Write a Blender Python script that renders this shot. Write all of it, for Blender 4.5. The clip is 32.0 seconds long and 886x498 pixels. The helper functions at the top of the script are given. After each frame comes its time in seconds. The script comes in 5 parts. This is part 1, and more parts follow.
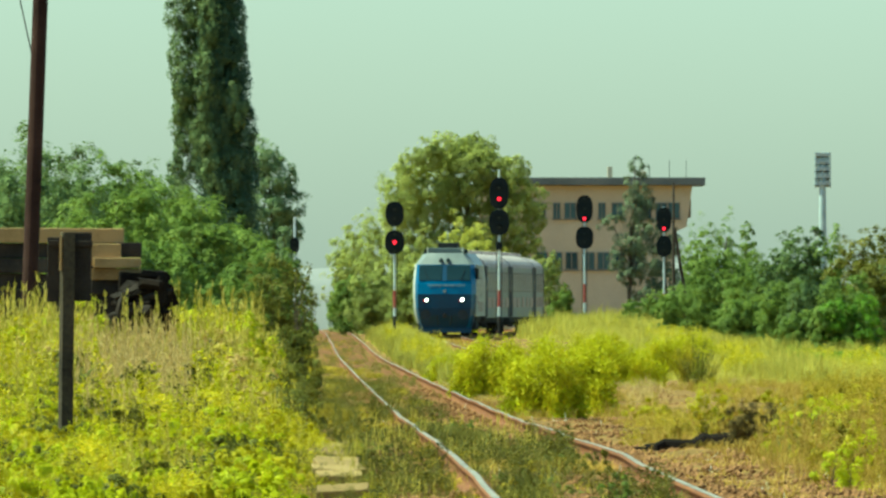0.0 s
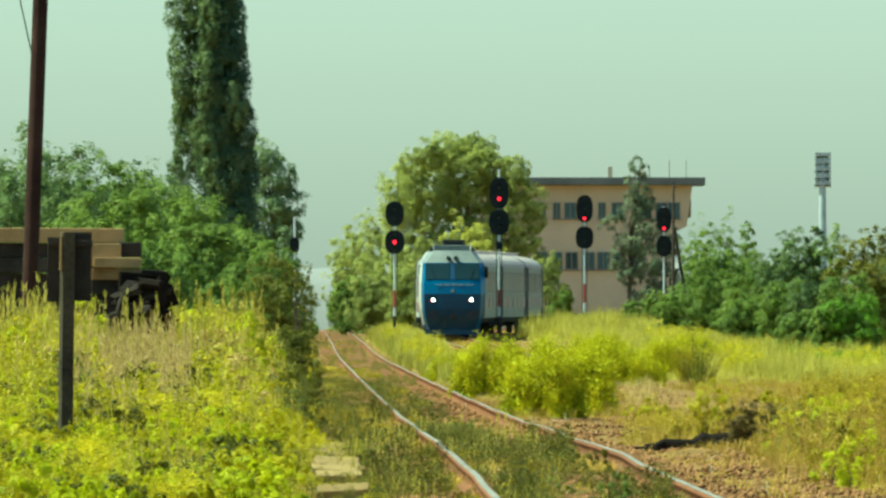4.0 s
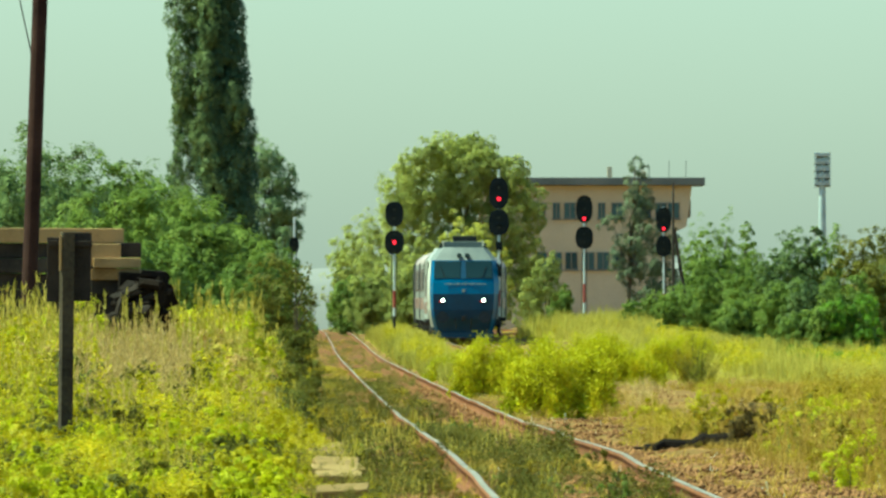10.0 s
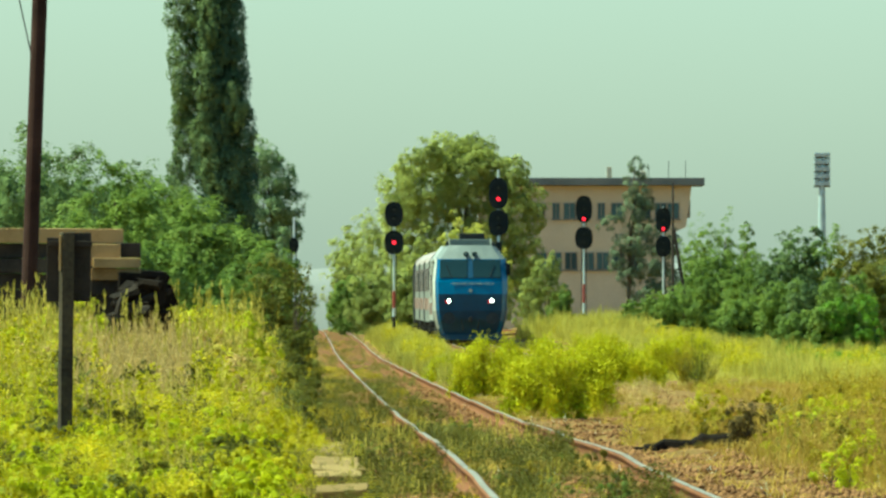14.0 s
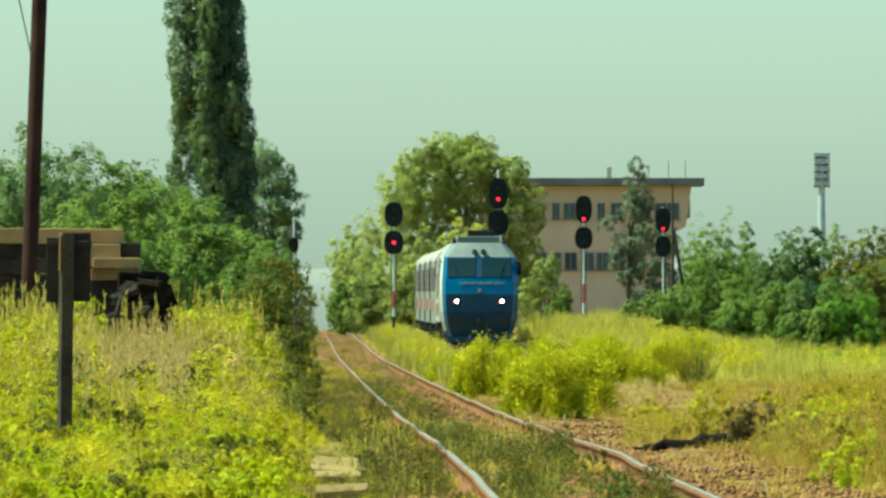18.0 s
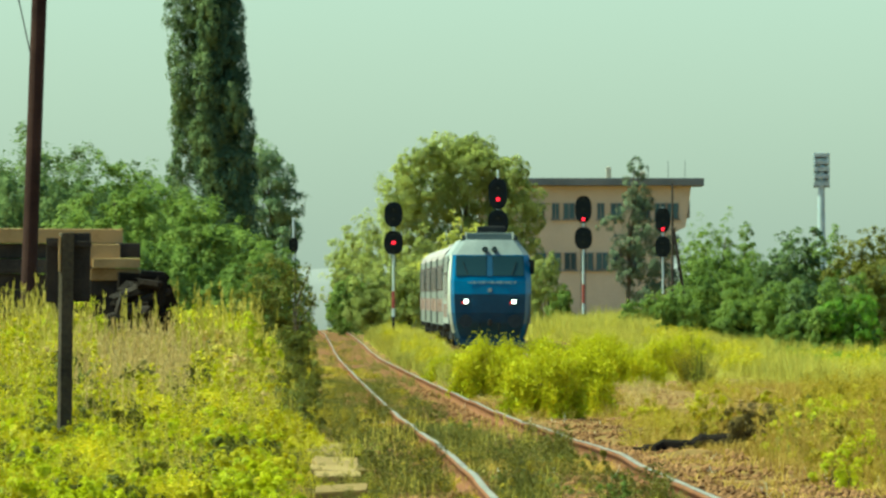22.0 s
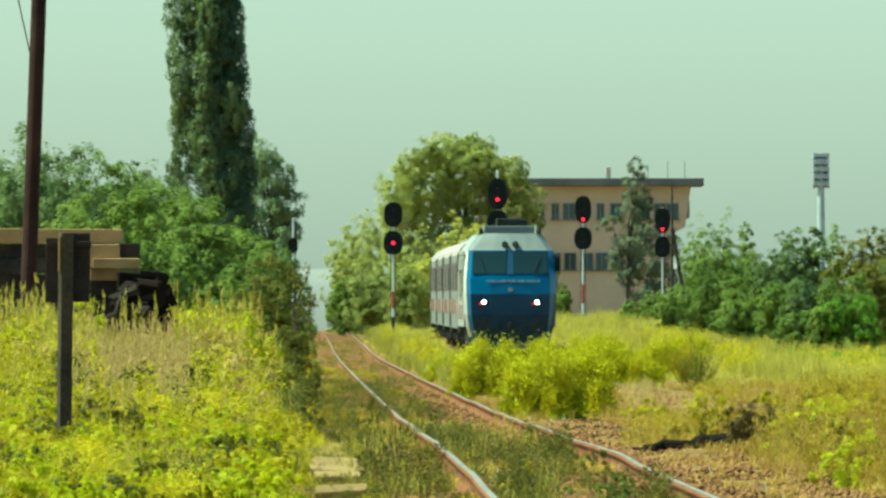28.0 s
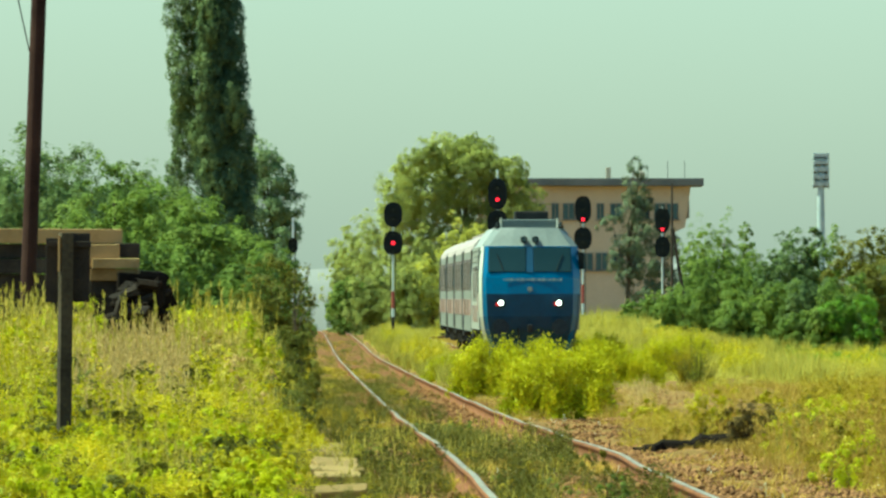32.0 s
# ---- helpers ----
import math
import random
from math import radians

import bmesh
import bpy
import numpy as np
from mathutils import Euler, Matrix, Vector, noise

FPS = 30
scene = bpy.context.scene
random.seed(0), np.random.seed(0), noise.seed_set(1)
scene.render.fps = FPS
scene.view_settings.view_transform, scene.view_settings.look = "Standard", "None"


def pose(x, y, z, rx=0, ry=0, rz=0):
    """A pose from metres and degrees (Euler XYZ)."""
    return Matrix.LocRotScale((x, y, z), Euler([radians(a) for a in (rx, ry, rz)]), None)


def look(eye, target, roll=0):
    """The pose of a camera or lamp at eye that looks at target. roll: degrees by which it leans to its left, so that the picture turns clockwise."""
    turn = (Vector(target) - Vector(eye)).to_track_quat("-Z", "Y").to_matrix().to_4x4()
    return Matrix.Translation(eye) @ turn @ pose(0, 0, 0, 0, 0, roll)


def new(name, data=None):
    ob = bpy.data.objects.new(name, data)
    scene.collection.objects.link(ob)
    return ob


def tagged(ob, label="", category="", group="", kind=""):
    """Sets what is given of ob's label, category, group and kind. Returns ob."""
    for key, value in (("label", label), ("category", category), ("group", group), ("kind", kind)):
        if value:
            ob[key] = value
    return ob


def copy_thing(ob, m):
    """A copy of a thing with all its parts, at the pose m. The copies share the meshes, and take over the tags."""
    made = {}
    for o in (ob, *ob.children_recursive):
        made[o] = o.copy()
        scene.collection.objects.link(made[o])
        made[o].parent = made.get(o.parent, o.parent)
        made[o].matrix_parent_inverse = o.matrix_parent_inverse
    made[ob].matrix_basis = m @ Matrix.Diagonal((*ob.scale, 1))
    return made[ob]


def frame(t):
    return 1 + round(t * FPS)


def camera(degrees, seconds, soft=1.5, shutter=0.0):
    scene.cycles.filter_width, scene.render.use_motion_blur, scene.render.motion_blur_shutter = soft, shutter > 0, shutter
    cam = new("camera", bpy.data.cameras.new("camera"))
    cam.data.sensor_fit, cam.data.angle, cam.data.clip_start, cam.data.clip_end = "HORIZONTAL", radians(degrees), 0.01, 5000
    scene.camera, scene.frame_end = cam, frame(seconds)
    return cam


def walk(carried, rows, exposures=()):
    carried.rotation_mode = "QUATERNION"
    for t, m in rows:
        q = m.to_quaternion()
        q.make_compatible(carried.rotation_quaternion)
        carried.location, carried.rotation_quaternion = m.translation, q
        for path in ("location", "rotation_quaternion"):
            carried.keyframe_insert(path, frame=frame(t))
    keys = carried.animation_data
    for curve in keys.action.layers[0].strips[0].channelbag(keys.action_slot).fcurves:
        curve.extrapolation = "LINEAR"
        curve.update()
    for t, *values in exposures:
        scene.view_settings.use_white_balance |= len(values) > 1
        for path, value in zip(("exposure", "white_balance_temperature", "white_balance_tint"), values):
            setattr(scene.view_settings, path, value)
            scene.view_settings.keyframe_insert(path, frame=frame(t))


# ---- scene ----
EYE = (0.0, 0.0, 1.45)


def aim(right, up):
    """The camera turned by so many 24000ths of a radian from its mean aim."""
    a, b = right / 24000.0, (114.0 + up) / 24000.0
    return look(EYE, (1000 * math.sin(a), 1000 * math.cos(a), EYE[2] + 1000 * math.tan(b)))


cam = camera(3.742, 32.0, soft=2.65)
walk(cam, [(0, aim(-1.3, 0)), (6, aim(-1.3, -0.3)), (12, aim(-0.4, 0.3)), (18, aim(0.2, 0.6)), (24, aim(1.0, 1.0)), (32, aim(1.5, 1.2))],
     exposures=[(0, 0.92, 5400, -28), (32, 0.92, 5400, -28)])

# ---- light ----
SUN_EL, SUN_AZ = radians(56), math.atan2(-1.0, 0.02)
world = bpy.data.worlds.new("sky")
scene.world = world
world.use_nodes = True
wn = world.node_tree.nodes
sky = wn.new("ShaderNodeTexSky")
sky.sky_type, sky.sun_disc = "NISHITA", False
sky.sun_elevation, sky.sun_rotation = SUN_EL, SUN_AZ
sky.air_density, sky.dust_density, sky.ozone_density = 1.0, 0.98, 1.5
wn["Background"].inputs[1].default_value = 0.089
world.node_tree.links.new(sky.outputs[0], wn["Background"].inputs[0])
sun = new("sun", bpy.data.lights.new("sun", "SUN"))
sun.data.energy, sun.data.angle, sun.data.color = 5.0, radians(0.6), (1.0, 0.9, 0.68)
sun_way = Vector((math.sin(SUN_AZ) * math.cos(SUN_EL), math.cos(SUN_AZ) * math.cos(SUN_EL), math.sin(SUN_EL)))
sun.matrix_world = look(sun_way * 50, (0, 0, 0))

# ---- materials ----
def material(name, a, b=None, rough=0.8, metal=0.0, size=3.0, fine=40.0, bump=0.25, vary="", much=0.55, leaf=0.0, glow=0.0, c=None, clear=0.0):
    """Colours a to b mixed by noise of the given size in metres, with a finer grain and relief; vary: 'island' or 'object' adds a shift per piece."""
    m = bpy.data.materials.new(name)
    m.use_nodes = True
    n, l = m.node_tree.nodes, m.node_tree.links
    p = n["Principled BSDF"]
    b = b or tuple(v * 0.8 for v in a)
    where = n.new("ShaderNodeTexCoord")
    big, small = n.new("ShaderNodeTexNoise"), n.new("ShaderNodeTexNoise")
    big.inputs["Scale"].default_value, big.inputs["Detail"].default_value = 1.0 / size, 5.0
    small.inputs["Scale"].default_value, small.inputs["Detail"].default_value = fine, 4.0
    for t in (big, small):
        l.new(where.outputs["Object"], t.inputs["Vector"])
    add = n.new("ShaderNodeMath")
    add.operation = "MULTIPLY_ADD"
    l.new(small.outputs[0], add.inputs[0])
    add.inputs[1].default_value = 0.5
    l.new(big.outputs[0], add.inputs[2])
    src = add.outputs[0]
    if vary:
        info = n.new("ShaderNodeNewGeometry" if vary == "island" else "ShaderNodeObjectInfo")
        more = n.new("ShaderNodeMath")
        more.operation = "MULTIPLY_ADD"
        l.new(info.outputs["Random Per Island" if vary == "island" else "Random"], more.inputs[0])
        more.inputs[1].default_value = much
        shift = n.new("ShaderNodeMath")
        shift.operation = "SUBTRACT"
        l.new(src, more.inputs[2])
        l.new(more.outputs[0], shift.inputs[0])
        shift.inputs[1].default_value = much / 2
        src = shift.outputs[0]
    ramp = n.new("ShaderNodeValToRGB")
    ramp.color_ramp.elements[0].position, ramp.color_ramp.elements[1].position = 0.42, 1.05
    ramp.color_ramp.elements[1].position = 1.0
    ramp.color_ramp.elements[0].color, ramp.color_ramp.elements[1].color = (*a, 1), (*b, 1)
    if c:
        e = ramp.color_ramp.elements.new(0.72)
        e.color = (*c, 1)
    l.new(src, ramp.inputs[0])
    l.new(ramp.outputs[0], p.inputs["Base Color"])
    p.inputs["Roughness"].default_value, p.inputs["Metallic"].default_value = rough, metal
    p.inputs["Specular IOR Level"].default_value = 0.1 if leaf or rough >= 0.75 else 0.4
    p.inputs["Coat Weight"].default_value = clear
    if bump:
        bp = n.new("ShaderNodeBump")
        bp.inputs["Strength"].default_value, bp.inputs["Distance"].default_value = bump, 0.02
        l.new(small.outputs[0], bp.inputs["Height"])
        l.new(bp.outputs[0], p.inputs["Normal"])
    if leaf:
        tr, mix = n.new("ShaderNodeBsdfTranslucent"), n.new("ShaderNodeMixShader")
        l.new(ramp.outputs[0], tr.inputs[0])
        mix.inputs[0].default_value = leaf
        l.new(p.outputs[0], mix.inputs[1])
        l.new(tr.outputs[0], mix.inputs[2])
        l.new(mix.outputs[0], n["Material Output"].inputs[0])
    if glow:
        l.new(ramp.outputs[0], p.inputs["Emission Color"])
        p.inputs["Emission Strength"].default_value = glow
    return m


M_EARTH = material("dry_earth", (0.1, 0.052, 0.014), (0.29, 0.16, 0.05), 0.95, size=1.6, fine=14, bump=0.6, c=(0.18, 0.108, 0.027))
M_BALLAST = material("ballast_stone", (0.1, 0.046, 0.016), (0.32, 0.165, 0.066), 0.9, size=0.8, fine=30, vary="island")
M_RAIL = material("rusty_rail_steel", (0.12, 0.048, 0.02), (0.28, 0.12, 0.05), 0.75, 0.1, size=0.5, fine=60)
M_RAILTOP = material("worn_rail_head", (0.13, 0.11, 0.075), (0.34, 0.305, 0.225), 0.6, 0.15, size=0.9, fine=6, bump=0.05)
M_WOOD = material("weathered_wood", (0.03, 0.024, 0.02), (0.11, 0.085, 0.06), 0.85, size=0.4, fine=50, bump=0.6, vary="object")
M_POST = material("dark_weathered_post", (0.011, 0.01, 0.009), (0.1, 0.078, 0.046), 0.8, size=0.6, fine=25, bump=0.6)
M_PALEWOOD = material("bleached_timber_and_sunlit_edge", (0.18, 0.105, 0.04), (0.42, 0.27, 0.115), 0.85, size=0.4, fine=50, bump=0.5, vary="object")
M_TAR = material("tarred_wood", (0.017, 0.015, 0.013), (0.06, 0.045, 0.033), 0.8, size=0.3, fine=40, bump=0.6)
M_CONC = material("old_concrete", (0.2, 0.13, 0.042), (0.33, 0.225, 0.08), 0.9, size=0.3, fine=60, bump=0.4, vary="object")
M_GRASS = material("sunlit_grass", (0.135, 0.105, 0.006), (0.56, 0.42, 0.035), 0.6, size=1.5, fine=3, bump=0, vary="island", leaf=0.3, c=(0.34, 0.27, 0.015))
M_FIELD = material("sun_bleached_field_grass", (0.28, 0.25, 0.035), (0.68, 0.59, 0.11), 0.8, size=4.0, fine=1.5, bump=0, vary="island", much=0.3, leaf=0.4, c=(0.5, 0.44, 0.065))
M_DRY = material("dry_grass", (0.25, 0.155, 0.018), (0.6, 0.41, 0.088), 0.7, size=1.5, fine=3, bump=0, vary="island", leaf=0.3, c=(0.42, 0.28, 0.043))
M_SEED = material("green_gold_seed_heads", (0.26, 0.22, 0.022), (0.74, 0.59, 0.13), 0.7, size=1.0, fine=3, bump=0, vary="island", leaf=0.35, c=(0.5, 0.415, 0.055))
M_WEED = material("weed_leaf", (0.19, 0.185, 0.004), (0.76, 0.61, 0.018), 0.5, size=1.2, fine=2, bump=0, vary="island", much=0.25, leaf=0.35, c=(0.475, 0.42, 0.009))
M_LIME = material("lime_green_weed_leaf", (0.2, 0.23, 0.003), (0.78, 0.74, 0.016), 0.5, size=0.7, fine=2, bump=0, vary="island", much=0.2, leaf=0.42, c=(0.5, 0.51, 0.008))
# Near-black for the broken timbers and for the bank's painted shade.
M_WOODSHADE = material("black_wood_and_bank_shade", (0.005, 0.004, 0.003), (0.022, 0.015, 0.01), 0.95, size=0.3, fine=30, bump=0.6)
M_BROWNBUSH = material("withered_brown_leaf", (0.045, 0.032, 0.008), (0.24, 0.165, 0.045), 0.7, size=0.5, fine=3, bump=0, vary="island", leaf=0.25, c=(0.12, 0.085, 0.022))
M_OLIVE = material("olive_bush_foliage", (0.06, 0.066, 0.009), (0.3, 0.27, 0.045), 0.55, size=0.8, fine=2, bump=0, vary="island", much=0.35, leaf=0.35, c=(0.155, 0.155, 0.022))
M_PINE = material("grey_green_needles", (0.07, 0.094, 0.05), (0.22, 0.25, 0.13), 0.6, size=1.5, fine=2, bump=0, vary="island", much=0.3, leaf=0.3, c=(0.14, 0.17, 0.085))
M_DULLWEED = material("dull_weed_leaf", (0.04, 0.04, 0.006), (0.21, 0.18, 0.03), 0.6, size=1.2, fine=2, bump=0, vary="island", leaf=0.3, c=(0.11, 0.105, 0.014))
M_BLOSSOM = material("yellow_blossom", (0.36, 0.35, 0.006), (0.68, 0.63, 0.016), 0.6, size=0.5, fine=6, bump=0, vary="island", much=0.3, leaf=0.35, c=(0.5, 0.475, 0.008))
M_WHITEFL = material("white_blossom", (0.6, 0.6, 0.45), (0.8, 0.8, 0.65), 0.6, size=0.5, fine=6, bump=0, vary="island", leaf=0.2)
# Extra blue in the next two leaf greens imitates haze.
M_LEAF = material("green_foliage", (0.078, 0.122, 0.026), (0.325, 0.39, 0.075), 0.55, size=2.0, fine=2, bump=0, vary="island", much=0.3, leaf=0.5, c=(0.195, 0.263, 0.045))
M_LEAFDARK = material("dark_foliage", (0.06, 0.096, 0.034), (0.23, 0.285, 0.085), 0.55, size=2.0, fine=2, bump=0, vary="island", much=0.3, leaf=0.36, c=(0.14, 0.19, 0.055))
# Two leaf colours paint the poplar's shaded core and its sunlit branches.
M_LEAFPOPSHADE = material("poplar_shaded_foliage", (0.045, 0.08, 0.044), (0.14, 0.185, 0.082), 0.5, size=2.0, fine=2, bump=0, vary="island", much=0.15, leaf=0.25, c=(0.085, 0.127, 0.06))
M_LEAFPOPLIT = material("poplar_sunlit_foliage", (0.075, 0.115, 0.045), (0.29, 0.35, 0.13), 0.5, size=2.0, fine=2, bump=0, vary="island", much=0.3, leaf=0.42, c=(0.165, 0.215, 0.08))
# Willow leaf colour is lightened to carry the haze before it.
M_LEAFLIGHT = material("willow_foliage", (0.21, 0.24, 0.065), (0.55, 0.56, 0.16), 0.55, size=2.5, fine=0.5, bump=0, vary="island", much=0.25, leaf=0.62, c=(0.38, 0.405, 0.108))
M_LEAFBRIGHT = material("bright_bush_foliage", (0.07, 0.14, 0.01), (0.26, 0.4, 0.03), 0.5, size=2.0, fine=2, bump=0, vary="island", much=0.3, leaf=0.35, c=(0.14, 0.25, 0.016))
M_LEAFGOLD = material("golden_green_foliage", (0.3, 0.31, 0.05), (0.72, 0.68, 0.14), 0.55, size=2.0, fine=0.5, bump=0, vary="island", much=0.25, leaf=0.6, c=(0.52, 0.51, 0.09))
# Pale grey of the hills is haze put into the base colour.
M_FAR = material("haze_painted_hills", (0.225, 0.222, 0.2), (0.25, 0.247, 0.222), 0.9, size=60, fine=0.02, bump=0)
M_BED = material("brown_track_bed", (0.08, 0.037, 0.012), (0.26, 0.12, 0.042), 0.95, size=0.9, fine=18, bump=0.8, c=(0.15, 0.07, 0.022))
M_BARK = material("tree_bark", (0.06, 0.045, 0.03), (0.16, 0.12, 0.08), 0.9, size=0.5, fine=20, bump=0.8)
M_BLACK = material("matt_black_paint", (0.008, 0.011, 0.011), (0.026, 0.03, 0.028), 0.8, size=0.6, fine=30, bump=0.05)
M_DARKMETAL = material("sooty_steel", (0.014, 0.014, 0.014), (0.055, 0.05, 0.042), 0.78, 0.1, size=0.5, fine=25)
M_WHITE = material("white_mast_paint", (0.34, 0.39, 0.37), (0.55, 0.6, 0.56), 0.5, size=0.5, fine=9, bump=0.05)
M_RED = material("red_mast_paint", (0.17, 0.03, 0.022), (0.3, 0.055, 0.04), 0.5, size=0.5, fine=9, bump=0.05)
M_REDLAMP = material("red_signal_light", (0.9, 0.004, 0.026), (1.0, 0.008, 0.036), 0.3, glow=1.5, bump=0)
M_LENS = material("dark_signal_lens", (0.02, 0.03, 0.03), (0.04, 0.05, 0.05), 0.1, bump=0)
M_BLUE = material("blue_locomotive_paint", (0.003, 0.066, 0.155), (0.006, 0.115, 0.245), 0.35, size=1.5, fine=10, bump=0.03, clear=0.3)
M_NAVY = material("dark_navy_paint", (0.002, 0.03, 0.068), (0.004, 0.05, 0.112), 0.5, size=0.8, fine=10, bump=0.05)
M_ROOFWHITE = material("white_locomotive_paint", (0.14, 0.155, 0.14), (0.21, 0.23, 0.205), 0.5, size=1.0, fine=12, bump=0.04)
M_DOOR = material("grimy_brown_coach_door", (0.08, 0.055, 0.045), (0.15, 0.11, 0.09), 0.6, size=1.0, fine=12, bump=0.05)
M_SIDE = material("pale_grey_locomotive_paint", (0.25, 0.255, 0.205), (0.37, 0.37, 0.305), 0.45, size=1.2, fine=12, bump=0.05)
M_CREAM = material("cream_paint_and_sunlit_corner", (0.42, 0.41, 0.32), (0.58, 0.57, 0.46), 0.45, size=1.0, fine=12, bump=0.04)
M_LETTER = material("faded_white_lettering", (0.12, 0.18, 0.2), (0.24, 0.3, 0.31), 0.6, size=0.2, fine=20, bump=0)
M_HOUSING = material("dull_grey_roof_housing", (0.09, 0.105, 0.095), (0.16, 0.18, 0.16), 0.6, size=0.8, fine=12, bump=0.05)
M_BUFFER = material("greasy_buffer_steel", (0.004, 0.01, 0.016), (0.026, 0.034, 0.04), 0.7, 0.0, size=0.2, fine=18)
M_COACH = material("faded_grey_coach_paint", (0.125, 0.135, 0.105), (0.21, 0.215, 0.17), 0.5, size=1.6, fine=10, bump=0.05)
M_VESTIBULE = material("dark_coach_end", (0.016, 0.015, 0.013), (0.05, 0.043, 0.036), 0.7, size=0.6, fine=12, bump=0.05)
M_COACHRED = material("faded_salmon_coach_paint", (0.26, 0.15, 0.11), (0.36, 0.24, 0.185), 0.5, size=1.2, fine=10, bump=0.05)
M_ROOFGREY = material("dusty_coach_roof", (0.28, 0.235, 0.2), (0.44, 0.37, 0.325), 0.7, size=1.5, fine=8, bump=0.1)
M_GLASS = material("dark_window_glass", (0.008, 0.022, 0.025), (0.02, 0.042, 0.045), 0.2, bump=0, size=2.0)
M_WINTEAL = material("dusty_window_glass", (0.03, 0.06, 0.065), (0.07, 0.12, 0.12), 0.15, bump=0, size=2.0)
M_LAMP = material("headlight_glow", (1.0, 0.97, 0.85), (1.0, 0.98, 0.9), 0.2, glow=6.0, bump=0)
M_TAIL = material("red_tail_lens", (0.5, 0.01, 0.01), (0.6, 0.02, 0.02), 0.2, bump=0, glow=0.6)
M_RENDER = material("tan_render", (0.44, 0.335, 0.215), (0.6, 0.475, 0.315), 0.9, size=2.5, fine=8, bump=0.15)
M_ROOFSLAB = material("weathered_roof_slab", (0.1, 0.11, 0.1), (0.2, 0.2, 0.18), 0.85, size=2, fine=6)
M_FRAME = material("dull_window_frame", (0.2, 0.155, 0.105), (0.3, 0.24, 0.165), 0.7, size=1, fine=20)
M_STEEL = material("galvanised_steel", (0.42, 0.45, 0.45), (0.62, 0.64, 0.62), 0.5, 0.4, size=1.0, fine=15)
M_BIRD = material("brown_insect", (0.17, 0.1, 0.025), (0.32, 0.2, 0.06), 0.7, size=0.01, fine=300, leaf=0.3)
M_COACHGLASS = material("grimy_coach_window", (0.06, 0.045, 0.036), (0.12, 0.092, 0.075), 0.35, size=1.0, fine=9, bump=0.03)
M_LEAFPALE = material("pale_silvery_foliage", (0.11, 0.16, 0.07), (0.36, 0.43, 0.19), 0.55, size=2.0, fine=2, bump=0, vary="island", much=0.3, leaf=0.5, c=(0.22, 0.29, 0.12))
M_TAN = material("tan_seed_heads", (0.34, 0.24, 0.07), (0.76, 0.56, 0.21), 0.75, size=1.2, fine=3, bump=0, vary="island", leaf=0.35, c=(0.56, 0.4, 0.13))
M_MAST = material("weathered_mast_steel", (0.3, 0.36, 0.35), (0.46, 0.52, 0.5), 0.7, 0.0, size=1.0, fine=15)



# ---- building blocks ----
def mesh_object(name, bm, mat):
    me = bpy.data.meshes.new(name)
    bm.to_mesh(me)
    bm.free()
    me.materials.append(mat)
    return new(name, me)


def part(name, bm, mat, parent, label=""):
    ob = mesh_object(name, bm, mat)
    ob.parent = parent
    return tagged(ob, label) if label else ob


def thing(name, label, category, m=None, group="", kind=""):
    ob = new(name)
    ob.empty_display_size = 0.2
    if m is not None:
        ob.matrix_basis = m
    return tagged(ob, label, category, group, kind)


def box(size, at=(0, 0, 0), bevel=0.0, turn=None, bm=None, taper=1.0):
    bm = bm or bmesh.new()
    made = bmesh.ops.create_cube(bm, size=1.0)["verts"]
    for v in made:
        k = taper if v.co.z > 0 else 1.0
        v.co = Vector((v.co.x * size[0] * k, v.co.y * size[1] * k, v.co.z * size[2]))
    if bevel:
        es = list({e for v in made for e in v.link_edges})
        got = bmesh.ops.bevel(bm, geom=es, offset=bevel, segments=2, affect="EDGES", profile=0.6)
        made = list({v for f in got["faces"] for v in f.verts} | {v for v in made if v.is_valid})
    m = Matrix.Translation(at) @ (turn or Matrix.Identity(4))
    bmesh.ops.transform(bm, matrix=m, verts=made)
    return bm


def rod(a, b, r, r2=None, seg=10, bm=None):
    bm = bm or bmesh.new()
    a, b = Vector(a), Vector(b)
    made = bmesh.ops.create_cone(bm, cap_ends=True, segments=seg, radius1=r, radius2=r if r2 is None else r2, depth=(b - a).length)["verts"]
    q = (b - a).to_track_quat("Z", "Y").to_matrix().to_4x4()
    bmesh.ops.transform(bm, matrix=Matrix.Translation((a + b) / 2) @ q, verts=made)
    return bm


def prism(outline, y0, y1, bm=None):
    """An outline of (x, z) points drawn out from y0 to y1."""
    bm = bm or bmesh.new()
    front = [bm.verts.new((x, y0, z)) for x, z in outline]
    back = [bm.verts.new((x, y1, z)) for x, z in outline]
    bm.faces.new(front)
    bm.faces.new(back[::-1])
    for i in range(len(outline)):
        j = (i + 1) % len(outline)
        bm.faces.new((front[j], front[i], back[i], back[j]))
    bmesh.ops.recalc_face_normals(bm, faces=bm.faces)
    return bm


def ball(r, at, squash=(1, 1, 1), bm=None, sub=2):
    bm = bm or bmesh.new()
    made = bmesh.ops.create_icosphere(bm, subdivisions=sub, radius=r)["verts"]
    bmesh.ops.transform(bm, matrix=Matrix.Translation(at) @ Matrix.Diagonal((*squash, 1)), verts=made)
    return bm


